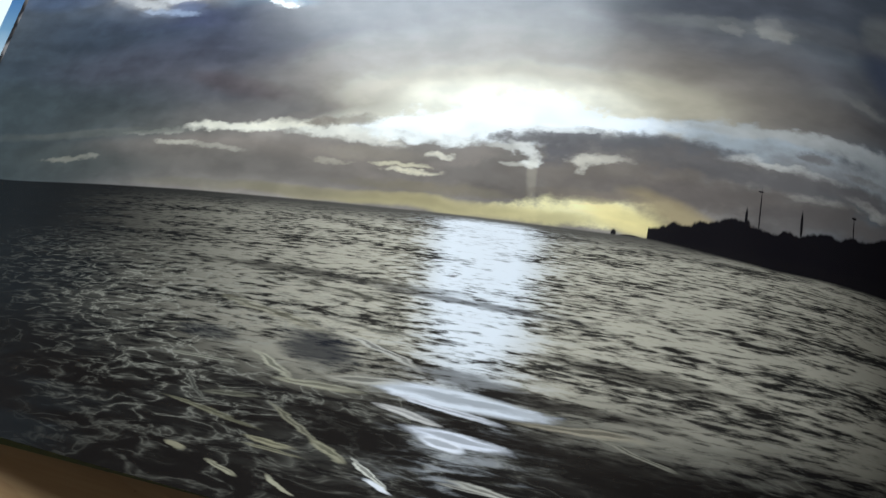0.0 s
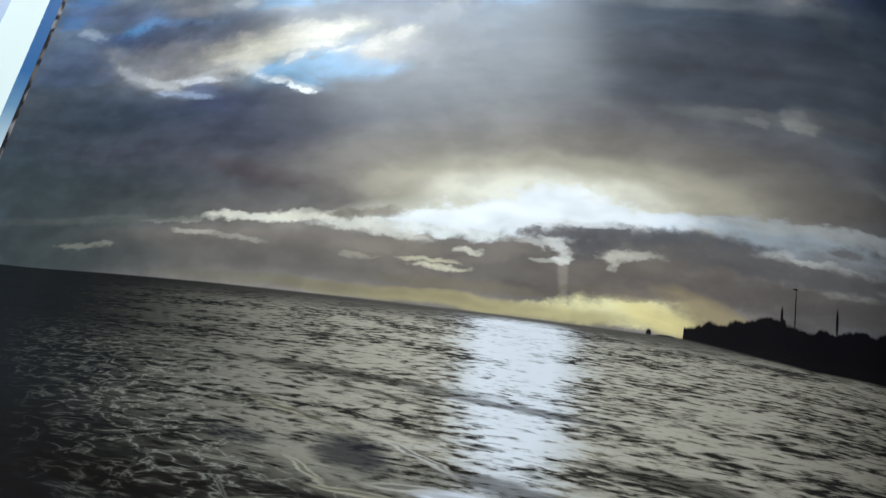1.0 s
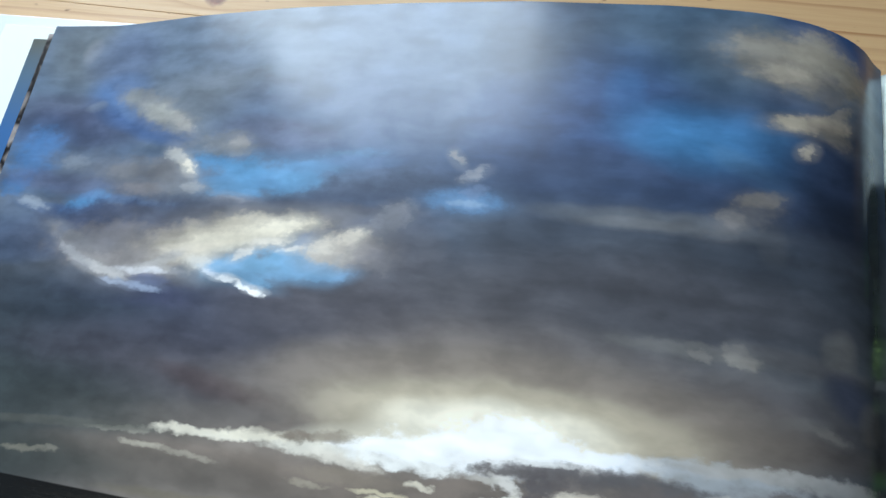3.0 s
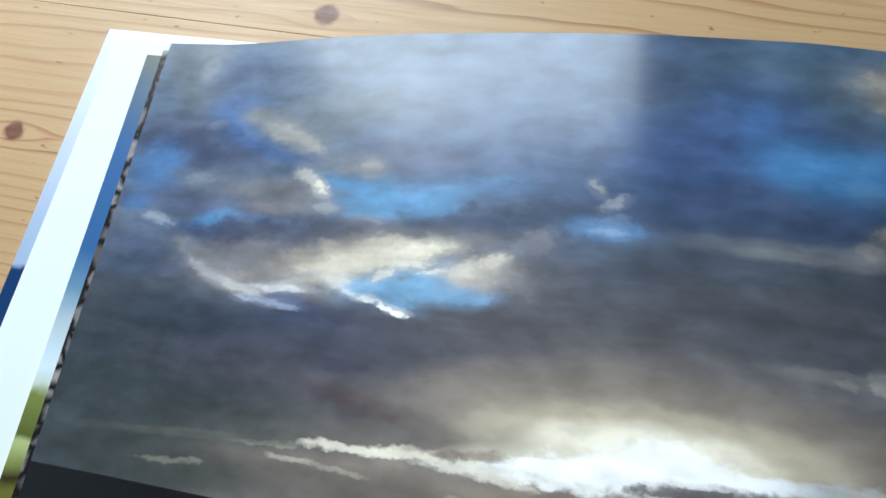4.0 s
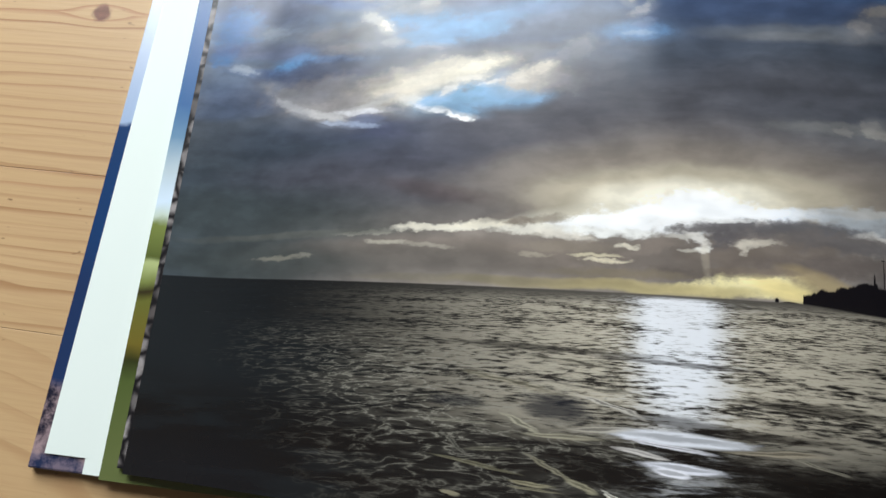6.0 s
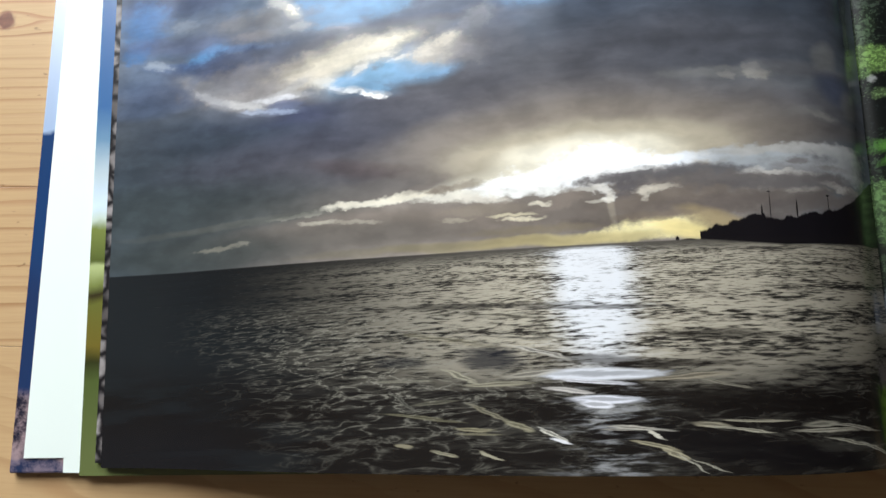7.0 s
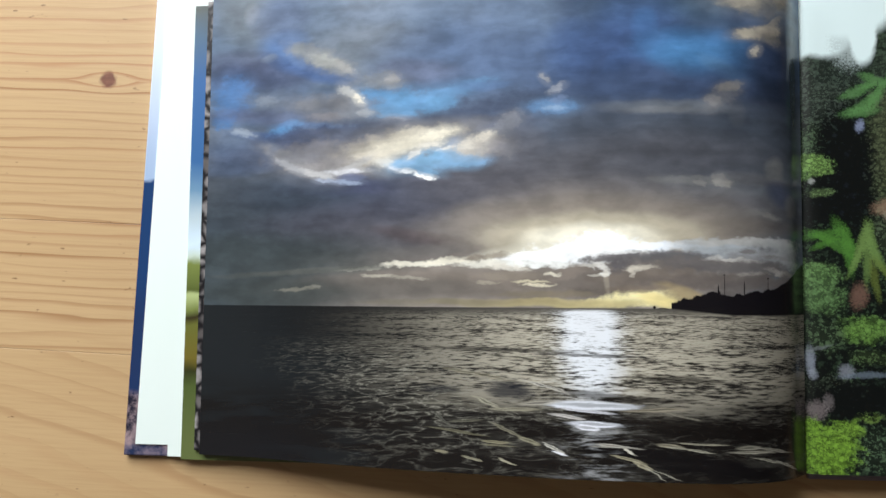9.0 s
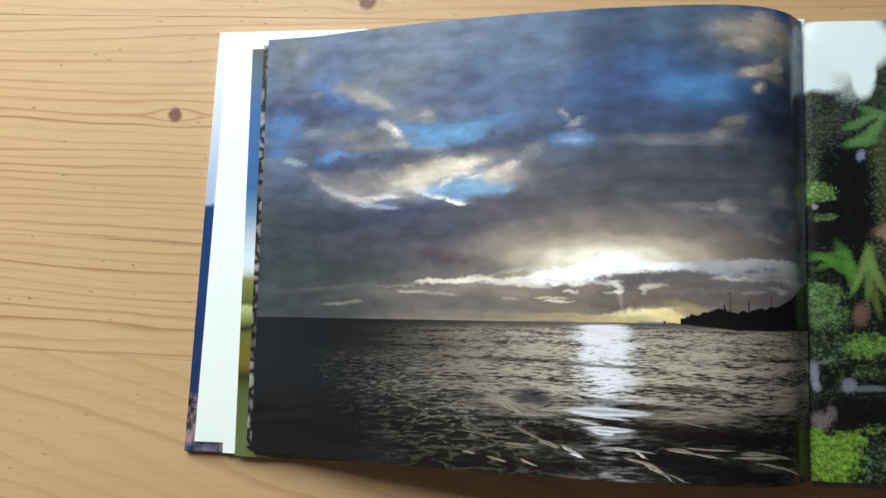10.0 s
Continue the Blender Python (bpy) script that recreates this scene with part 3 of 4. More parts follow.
# The water: waves that shrink towards the horizon.
depth = sea.math("SUBTRACT", sea.math("MULTIPLY_ADD", ps, 0.008, 0.659), pv)
near = sea.math("MAXIMUM", depth, 0.0)
row = sea.math("LOGARITHM", sea.math("ADD", near, 0.035), 2.718)
col = sea.math("DIVIDE", sea.math("SUBTRACT", ps, 1.5), sea.math("ADD", near, 0.12))
waves = sea.join(sea.math("MULTIPLY", col, 0.17), sea.math("ADD", row, sea.math("MULTIPLY", col, 0.02)), 0.0)
swell = sea.noise(waves, 6.0, 3.0, 0.55, 0.3)
ripple = sea.noise(waves, 38.0, 5.0, 0.62, 0.3)
curl = sea.noise(sea.join(sea.math("MULTIPLY", col, 0.30), row, 3.0), 16.0, 3.0, 0.55, 0.7)
thread = sea.math("POWER", sea.math("SUBTRACT", 1.0, sea.math("ABSOLUTE", sea.math("MULTIPLY_ADD", curl, 2.0, -1.0)), clamp=True), 20.0)
# how much of the light each part of the water gives back
off = sea.math("SUBTRACT", ps, 1.72)
halo = sea.math("EXPONENT", sea.math("MULTIPLY", sea.math("MULTIPLY", off, off), -1.15))
shore = sea.math("MULTIPLY", sea.ramp(ps, 0.35, 1.55), halo)
glitter = sea.math("ADD", sea.math("MULTIPLY", ripple, 0.75), sea.math("MULTIPLY", swell, 0.45))
far_lit = sea.ramp(glitter, 0.49, 0.66)
sea_far = sea.mix(far_lit, rgb(44, 41, 38), rgb(198, 190, 172))
sea_far = sea.mix(sea.ramp(depth, 0.05, 0.0), sea_far, rgb(88, 84, 78))
sea_col = sea.mix(sea.math("MULTIPLY", shore, sea.ramp(depth, 0.50, 0.28, 0.08, 1.0)), sea.mix(sea.ramp(ripple, 0.60, 0.78, 0, 0.35), rgb(26, 27, 28), rgb(140, 142, 142)), sea_far)
edge = sea.math("ADD", sea.math("MULTIPLY_ADD", depth, -0.75, ps), sea.math("MULTIPLY_ADD", swell, 0.5, -0.25))
sea_col = sea.mix(sea.ramp(edge, 0.75, -0.1, 0, 0.9), sea_col, rgb(33, 37, 40))
sea_col = sea.mix(sea.math("MULTIPLY", sea.ramp(depth, 0.26, 0.50, 0, 0.95), sea.ramp(swell, 0.70, 0.46)), sea_col, rgb(24, 21, 20))
foam_zone = sea.math("MULTIPLY", sea.math("MULTIPLY", sea.ramp(edge, 0.05, 0.75), sea.ramp(ps, 2.2, 1.0, 0.25, 1.0)), sea.math("MULTIPLY", sea.ramp(depth, 0.10, 0.24), sea.ramp(depth, 0.66, 0.36, 0.35, 1)))
sea_col = sea.mix(sea.math("MULTIPLY", foam_zone, sea.math("MULTIPLY", thread, sea.ramp(ripple, 0.36, 0.56))), sea_col, rgb(146, 143, 132))
sea_col = sea.mix(sea.math("MULTIPLY", sea.ramp(depth, 0.40, 0.62, 0, 0.7), sea.ramp(ps, 0.75, 0.3)), sea_col, rgb(30, 30, 33))
# the sun's path on the water
column = sea.math("SUBTRACT", ps, sea.math("MULTIPLY_ADD", depth, 0.06, 1.685))
column = sea.math("EXPONENT", sea.math("MULTIPLY", sea.math("MULTIPLY", column, column), -58.0))
sun_on = sea.math("MULTIPLY", sea.math("MULTIPLY", column, sea.ramp(depth, 0.0, 0.02)), sea.ramp(depth, 0.50, 0.14, 0.25, 1.0))
sun_on = sea.math("MULTIPLY", sun_on, 1.35, clamp=True)
dazzle = sea.math("ADD", glitter, sea.math("MULTIPLY", sun_on, 0.20))
sea_col = sea.mix(sea.math("MULTIPLY", sun_on, sea.ramp(dazzle, 0.63, 0.80), clamp=True), sea_col, rgb(246, 249, 255))
sea_col = sea.mix(sea.math("MULTIPLY", sea.math("MULTIPLY", sea.ramp(column, 0.45, 0.95), sea.ramp(depth, 0.16, 0.05)), sea.ramp(depth, 0.0, 0.02, 0, 0.5)), sea_col, rgb(248, 250, 255))
bent = sea.vec("ADD", p, sea.vec("MULTIPLY", sea.vec("SUBTRACT", sea.noise(waves, 15.0, 4.0, 0.6, out=1), (0.5, 0.5, 0.5)), (0.07, 0.024, 0)))
bs, bv, _ = sea.xy(bent)
foam_rag = sea.math("MULTIPLY_ADD", ripple, 3.0, -1.6)


def sea_spot(x, y, sx, sy, turn, colour, strength, soft):
    """One trough or gleam of the nearer waves."""
    global sea_col
    sea_col = sea.spot(sea_col, bs, bv, foam_rag, x, y, sx, sy, turn, colour, strength, soft)
    if colour[0] > 60 and sx > 0.03:
        # the water within a gleam's outline stays darker
        sea_col = sea.spot(sea_col, bs, bv, foam_rag, x, y + 0.15 * sy, 0.8 * sx, 0.42 * sy, turn, [(0.62 if colour[0] > 220 else 0.42) * c for c in colour], 0.7, soft)


sea_spot(2.115, 0.208, 0.355, 0.031, -4, (20, 17, 16), 0.90, 0.50)
sea_spot(1.766, 0.236, 0.232, 0.012, -4, (26, 22, 20), 0.70, 0.50)
sea_spot(2.085, 0.074, 0.308, 0.034, -8, (18, 16, 18), 0.90, 0.50)
sea_spot(1.376, 0.342, 0.077, 0.035, -4, (34, 36, 44), 0.85, 0.50)
sea_spot(1.495, 0.184, 0.111, 0.029, -12, (22, 19, 18), 0.85, 0.60)
sea_spot(1.239, 0.238, 0.099, 0.008, -2, (26, 24, 24), 0.70, 0.60)
sea_spot(1.737, 0.326, 0.185, 0.014, -4, (30, 26, 24), 0.70, 0.50)
sea_spot(2.043, 0.397, 0.160, 0.013, -2, (34, 31, 28), 0.70, 0.60)
sea_spot(1.328, 0.500, 0.264, 0.008, 0, (40, 38, 36), 0.70, 0.60)
sea_spot(1.695, 0.486, 0.192, 0.006, -1, (60, 58, 58), 0.70, 0.60)
sea_spot(1.091, 0.335, 0.068, 0.013, -2, (30, 32, 38), 0.70, 0.60)
sea_spot(1.948, 0.316, 0.139, 0.009, -2, (34, 30, 28), 0.60, 0.60)
sea_spot(1.699, 0.289, 0.148, 0.014, 0, (235, 238, 246), 1.00, 0.50)
sea_spot(1.680, 0.268, 0.089, 0.005, -5, (240, 240, 248), 0.90, 0.50)
sea_spot(1.711, 0.215, 0.089, 0.010, -2, (238, 240, 250), 1.00, 0.40)
sea_spot(1.684, 0.201, 0.039, 0.011, -5, (246, 247, 255), 1.00, 0.40)
sea_spot(1.606, 0.243, 0.057, 0.005, -6, (225, 220, 215), 0.90, 0.50)
sea_spot(1.945, 0.277, 0.087, 0.005, 3, (170, 160, 140), 0.80, 0.60)
sea_spot(2.048, 0.255, 0.062, 0.003, -12, (150, 145, 130), 0.80, 0.60)
sea_spot(1.390, 0.265, 0.079, 0.006, 0, (196, 190, 165), 0.56, 0.50)
sea_spot(1.280, 0.291, 0.044, 0.006, -20, (200, 195, 172), 0.56, 0.50)
sea_spot(1.107, 0.277, 0.068, 0.003, 0, (175, 172, 155), 0.50, 0.50)
sea_spot(1.501, 0.292, 0.064, 0.006, 6, (190, 184, 170), 0.80, 0.60)
sea_spot(1.490, 0.402, 0.115, 0.005, -2, (170, 165, 150), 0.43, 0.60)
sea_spot(1.248, 0.399, 0.110, 0.006, -9, (165, 158, 135), 0.43, 0.60)
sea_spot(1.524, 0.357, 0.077, 0.005, -14, (205, 200, 190), 0.85, 0.50)
sea_spot(1.420, 0.468, 0.159, 0.004, -4, (140, 135, 120), 0.37, 0.70)
sea_spot(1.456, 0.141, 0.035, 0.006, -14, (190, 184, 155), 0.59, 0.50)
sea_spot(1.553, 0.117, 0.042, 0.005, -28, (215, 212, 200), 1.00, 0.40)
sea_spot(1.570, 0.099, 0.029, 0.004, -15, (240, 240, 245), 1.00, 0.40)
sea_spot(1.794, 0.133, 0.074, 0.004, -4, (205, 200, 188), 0.95, 0.50)
sea_spot(1.845, 0.115, 0.027, 0.004, -27, (220, 215, 200), 0.95, 0.50)
sea_spot(1.741, 0.131, 0.037, 0.002, -2, (180, 175, 165), 0.80, 0.60)
sea_spot(2.004, 0.142, 0.043, 0.005, -4, (165, 158, 138), 0.95, 0.50)
sea_spot(2.128, 0.153, 0.074, 0.003, -1, (178, 172, 152), 0.90, 0.50)
sea_spot(2.073, 0.130, 0.074, 0.003, -7, (185, 180, 162), 0.90, 0.50)
sea_spot(2.330, 0.119, 0.085, 0.005, -2, (170, 165, 150), 0.90, 0.50)
sea_spot(2.312, 0.138, 0.042, 0.006, -0, (150, 146, 132), 0.85, 0.60)
sea_spot(2.425, 0.123, 0.079, 0.004, -10, (160, 155, 142), 0.85, 0.50)
sea_spot(2.419, 0.084, 0.076, 0.003, -11, (170, 166, 150), 0.90, 0.50)
sea_spot(2.513, 0.057, 0.053, 0.004, -22, (165, 162, 150), 0.90, 0.50)
sea_spot(1.843, 0.084, 0.049, 0.005, -12, (180, 172, 145), 0.95, 0.50)
sea_spot(1.893, 0.061, 0.032, 0.006, -22, (190, 182, 155), 0.90, 0.50)
sea_spot(1.943, 0.034, 0.041, 0.002, -30, (190, 186, 170), 0.95, 0.50)
sea_spot(1.986, 0.030, 0.047, 0.002, -19, (180, 176, 160), 0.95, 0.50)
sea_spot(1.327, 0.132, 0.048, 0.004, -2, (190, 182, 150), 0.59, 0.50)
sea_spot(1.336, 0.121, 0.056, 0.003, 0, (175, 168, 140), 0.56, 0.50)
sea_spot(1.230, 0.063, 0.034, 0.004, -13, (205, 198, 170), 0.59, 0.50)
sea_spot(1.374, 0.056, 0.030, 0.004, -22, (215, 208, 180), 0.59, 0.50)
sea_spot(1.098, 0.082, 0.025, 0.004, -6, (180, 172, 145), 0.56, 0.50)
sea_spot(1.160, 0.168, 0.092, 0.004, -6, (150, 145, 120), 0.53, 0.60)
sea_spot(1.200, 0.212, 0.053, 0.004, 4, (135, 132, 115), 0.50, 0.60)
sea_spot(1.367, 0.180, 0.051, 0.005, -24, (170, 164, 140), 0.53, 0.60)
sea_spot(1.105, 0.215, 0.041, 0.004, -31, (130, 128, 118), 0.50, 0.60)
landsea = sea.math("MULTIPLY", sea.ramp(ps, 1.995, 2.02), sea.ramp(sea.math("SUBTRACT", depth, line_up(2.02, 2.25, 0.002, 0.026)), 0.004, -0.003))
sea_col = sea.mix(landsea, sea_col, rgb(24, 22, 25))
picture = sea.mix(sea.ramp(depth, -0.002, 0.003), sky_col, sea_col)
sea.colour(picture)
sea.put(sea.bsdf.inputs["Roughness"], sea.ramp(sea.noise(p, 3.0), 0.3, 0.7, 0.17, 0.23))

# The garden of the facing leaf.
garden = Nodes("garden_print", 0.4)
garden.bsdf.inputs["Specular IOR Level"].default_value = 0.25
gp = garden.uv()
gwarp = garden.vec("ADD", gp, garden.vec("SCALE", garden.vec("SUBTRACT", garden.noise(gp, 16.0, 5.0, 0.65, out=1), (0.5, 0.5, 0.5)), 0.03))
gs, gv, _ = garden.xy(gwarp)
leaf_rag = garden.math("MULTIPLY_ADD", garden.noise(gp, 30.0, 4.0, 0.65), 5.0, -2.5)
tone = garden.noise(gp, 8.0, 5.0, 0.65)
green = garden.mix(garden.ramp(tone, 0.40, 0.66), rgb(34, 44, 36), rgb(58, 76, 54))
cover_of_leaves = garden.mix(0.0, (0.28, 0.28, 0.28), (0.28, 0.28, 0.28))


def garden_spot(x, y, sx, sy, turn, colour, density, strength, soft):
    """One clump of the printed garden: the colour of its leaves and how thickly they stand."""
    global green, cover_of_leaves
    r, g, b = colour
    green = garden.spot(green, gs, gv, leaf_rag, x, y, sx, sy, turn, (0.92 * r + 4, 0.84 * g + 4, 0.9 * b + 10), strength, soft)
    grey = (density, density, density)
    cover_of_leaves = garden.spot(cover_of_leaves, gs, gv, leaf_rag, x, y, sx, sy, turn, [255 * (1.055 * d ** (1 / 2.4) - 0.055) for d in grey], strength, soft)


def plain_spot(x, y, sx, sy, turn, colour, strength, soft):
    """One frond, flower or clear patch that shows whole among the leaves."""
    global green
    green = garden.spot(green, gs, gv, 0.0 if sy > 0.1 else frond_rag, x, y, sx, sy, turn, [(1.0 if sy > 0.1 else 0.82) * c for c in colour], strength * (1.0 if sy > 0.1 else 0.62), soft if sy > 0.1 else soft + 0.3)


frond_rag = garden.math("MULTIPLY_ADD", garden.noise(gp, 110.0, 3.0, 0.6), 4.5, -2.1)
garden_spot(0.095, 1.614, 0.114, 0.1417, -1, (74, 94, 70), 0.62, 0.95, 0.8)
garden_spot(0.178, 1.672, 0.093, 0.0521, -0, (62, 82, 60), 0.55, 0.9, 0.7)
garden_spot(0.397, 1.659, 0.088, 0.2366, -0, (68, 90, 62), 0.66, 0.95, 0.6)
garden_spot(0.360, 1.342, 0.083, 0.1984, -0, (88, 106, 64), 0.66, 0.95, 0.6)
garden_spot(0.048, 1.362, 0.051, 0.0700, -3, (84, 116, 72), 0.55, 0.9, 0.6)
garden_spot(0.186, 1.297, 0.096, 0.1864, -0, (22, 28, 26), 0.1, 0.95, 0.6)
garden_spot(0.155, 1.100, 0.142, 0.0647, -0, (20, 26, 24), 0.12, 0.95, 0.6)
garden_spot(0.060, 1.282, 0.074, 0.0396, -2, (128, 182, 84), 0.85, 1, 0.5)
garden_spot(0.016, 1.239, 0.027, 0.0186, -8, (116, 170, 80), 0.8, 0.9, 0.6)
garden_spot(0.094, 1.165, 0.050, 0.0139, 4, (112, 152, 84), 0.75, 0.9, 0.6)
garden_spot(0.424, 1.237, 0.046, 0.0929, -0, (120, 140, 80), 0.7, 0.9, 0.6)
garden_spot(0.380, 1.006, 0.080, 0.0920, -0, (86, 110, 70), 0.5, 0.9, 0.6)
garden_spot(0.054, 0.821, 0.090, 0.0457, -1, (112, 164, 84), 0.78, 1, 0.6)
garden_spot(0.077, 0.727, 0.084, 0.0636, -0, (98, 144, 76), 0.7, 1, 0.7)
garden_spot(0.259, 0.592, 0.095, 0.0452, -0, (104, 156, 62), 0.75, 1, 0.6)
garden_spot(0.089, 0.564, 0.071, 0.0587, -0, (80, 110, 66), 0.45, 0.9, 0.6)
garden_spot(0.277, 0.480, 0.068, 0.0270, -0, (84, 116, 60), 0.5, 0.9, 0.6)
garden_spot(0.103, 0.362, 0.089, 0.0447, -0, (60, 76, 50), 0.35, 0.9, 0.6)
garden_spot(0.267, 0.238, 0.045, 0.0222, -0, (116, 158, 62), 0.8, 0.9, 0.6)
garden_spot(0.316, 0.094, 0.101, 0.0773, -0, (84, 116, 74), 0.4, 0.9, 0.6)
garden_spot(0.213, 0.305, 0.135, 0.0558, -0, (18, 20, 18), 0.08, 0.9, 0.6)
garden_spot(0.093, 0.095, 0.119, 0.1017, -0, (122, 180, 52), 0.97, 1, 0.35)
garden_spot(0.181, 0.183, 0.054, 0.0355, -0, (128, 186, 58), 0.95, 1, 0.5)
garden_spot(0.033, 0.194, 0.041, 0.0312, 4, (120, 178, 50), 0.95, 1, 0.5)
# single leaves, lit or in shade, before the dark of the hedge
grown = garden.node("ShaderNodeRGBToBW")
garden.put(grown.inputs[0], cover_of_leaves)
leaves_seen = 0.0
for size, turn in ((42.0, 0.0), (70.0, 3.0), (120.0, 5.0)):
    leaf_at = garden.vec("ADD", garden.scaled(gwarp, 1.0, 1.25), (turn, turn, 0.0))
    leaf_at = garden.vec("ADD", leaf_at, garden.vec("SCALE", garden.noise(gp, 45.0, 3.0, 0.6, out=1), 0.035))
    lit = garden.xy(garden.voronoi(leaf_at, size, out=1))[0]
    shape = garden.ramp(garden.voronoi(leaf_at, size), 0.75, 0.20)
    picked = garden.ramp(garden.math("SUBTRACT", garden.math("MULTIPLY", grown.outputs[0], 0.85), lit), 0.0, 0.12)
    leaves_seen = garden.math("MAXIMUM", leaves_seen, garden.math("MULTIPLY", garden.math("MULTIPLY", shape, picked), garden.ramp(lit, 0.0, 0.6, 1.0, 0.55)))
green = garden.mix(garden.ramp(leaves_seen, 0.05, 0.75), garden.mix(garden.ramp(grown.outputs[0], 0.15, 0.75), rgb(15, 18, 17), garden.valued(green, 0.42)), garden.valued(green, garden.ramp(garden.noise(gp, 55.0, 3.0, 0.6), 0.3, 0.7, 0.75, 1.35)))
plain_spot(0.254, 1.507, 0.065, 0.0164, 8, (122, 180, 106), 1, 0.45)
plain_spot(0.244, 1.594, 0.061, 0.0163, 22, (122, 180, 106), 1, 0.45)
plain_spot(0.277, 1.542, 0.057, 0.0161, 37, (122, 180, 106), 1, 0.45)
plain_spot(0.319, 1.565, 0.018, 0.0476, -37, (122, 180, 106), 1, 0.45)
plain_spot(0.311, 1.650, 0.046, 0.0143, -19, (122, 180, 106), 1, 0.45)
plain_spot(0.362, 1.635, 0.048, 0.0138, 47, (122, 180, 106), 1, 0.45)
plain_spot(0.292, 1.622, 0.037, 0.0117, 10, (122, 180, 106), 1, 0.45)
plain_spot(0.254, 1.448, 0.016, 0.0213, -21, (192, 206, 246), 1, 0.45)
plain_spot(0.053, 1.212, 0.011, 0.0116, -2, (222, 224, 222), 1, 0.45)
plain_spot(0.366, 1.110, 0.051, 0.0229, 15, (206, 170, 140), 0.9, 0.6)
plain_spot(0.430, 1.116, 0.032, 0.0231, -0, (176, 126, 74), 0.9, 0.6)
plain_spot(0.382, 1.070, 0.032, 0.0186, -11, (200, 180, 160), 0.8, 0.6)
plain_spot(0.101, 0.990, 0.068, 0.0160, 12, (104, 166, 70), 1, 0.45)
plain_spot(0.132, 0.966, 0.086, 0.0139, -19, (104, 166, 70), 1, 0.45)
plain_spot(0.178, 0.980, 0.021, 0.0679, 27, (104, 166, 70), 1, 0.45)
plain_spot(0.149, 0.934, 0.076, 0.0116, -33, (104, 166, 70), 1, 0.45)
plain_spot(0.198, 0.920, 0.018, 0.0775, 8, (104, 166, 70), 1, 0.45)
plain_spot(0.104, 0.953, 0.051, 0.0113, 27, (104, 166, 70), 1, 0.45)
plain_spot(0.269, 0.979, 0.020, 0.0555, -13, (140, 176, 96), 1, 0.45)
plain_spot(0.295, 0.949, 0.016, 0.0773, 14, (140, 176, 96), 1, 0.45)
plain_spot(0.244, 0.933, 0.016, 0.0694, -19, (140, 176, 96), 1, 0.45)
plain_spot(0.315, 0.896, 0.016, 0.0766, 25, (140, 176, 96), 1, 0.45)
plain_spot(0.274, 0.878, 0.014, 0.0780, -4, (140, 176, 96), 1, 0.45)
plain_spot(0.224, 0.879, 0.011, 0.0602, -25, (140, 176, 96), 1, 0.45)
plain_spot(0.302, 0.801, 0.014, 0.0680, 10, (132, 150, 70), 0.9, 0.45)
plain_spot(0.345, 0.834, 0.012, 0.0582, 37, (132, 150, 70), 0.9, 0.45)
plain_spot(0.236, 0.733, 0.027, 0.0411, -10, (176, 134, 116), 0.85, 0.5)
plain_spot(0.382, 0.800, 0.023, 0.0912, -0, (176, 186, 190), 0.9, 0.3)
plain_spot(0.401, 0.483, 0.014, 0.0539, -0, (190, 196, 200), 0.8, 0.4)
plain_spot(0.036, 0.463, 0.014, 0.0451, 1, (198, 206, 224), 0.95, 0.5)
plain_spot(0.046, 0.407, 0.013, 0.0180, 1, (190, 198, 214), 0.9, 0.5)
plain_spot(0.180, 0.422, 0.024, 0.0227, -21, (186, 192, 206), 0.9, 0.5)
plain_spot(0.263, 0.406, 0.081, 0.0089, 3, (150, 166, 182), 0.8, 0.6)
plain_spot(0.065, 0.515, 0.048, 0.0056, 15, (150, 156, 160), 0.8, 0.5)
plain_spot(0.056, 0.261, 0.038, 0.0334, 1, (168, 154, 154), 0.95, 0.3)
plain_spot(0.105, 0.295, 0.018, 0.0268, -0, (160, 150, 150), 0.8, 0.5)
plain_spot(0.111, 1.856, 0.120, 0.1098, -1, (238, 255, 255), 1.1, 0.22)
plain_spot(0.218, 1.812, 0.070, 0.1000, -0, (238, 255, 255), 1.1, 0.22)
plain_spot(0.273, 1.850, 0.056, 0.1336, -0, (238, 255, 255), 1.1, 0.22)
plain_spot(0.026, 1.845, 0.056, 0.1046, -13, (238, 255, 255), 1.1, 0.22)
plain_spot(0.190, 1.970, 0.210, 0.1439, -0, (238, 255, 255), 1.1, 0.22)
garden.colour(green)

white_paper = Nodes("white_paper", 0.6)
white_paper.colour(white_paper.mix(white_paper.noise(white_paper.objco(), 30.0, 4.0), (0.79, 0.87, 0.82), (0.82, 0.89, 0.845)))


def stops(nodes, value, *rows):
    """A colour ramp through rows of place and colour."""
    ramp = nodes.node("ShaderNodeValToRGB")
    nodes.put(ramp.inputs[0], value)
    while len(ramp.color_ramp.elements) < len(rows):
        ramp.color_ramp.elements.new(0.5)
    for element, (at, colour) in zip(ramp.color_ramp.elements, rows):
        element.position, element.color = at, (*rgb(*colour), 1)
    return ramp.outputs[0]


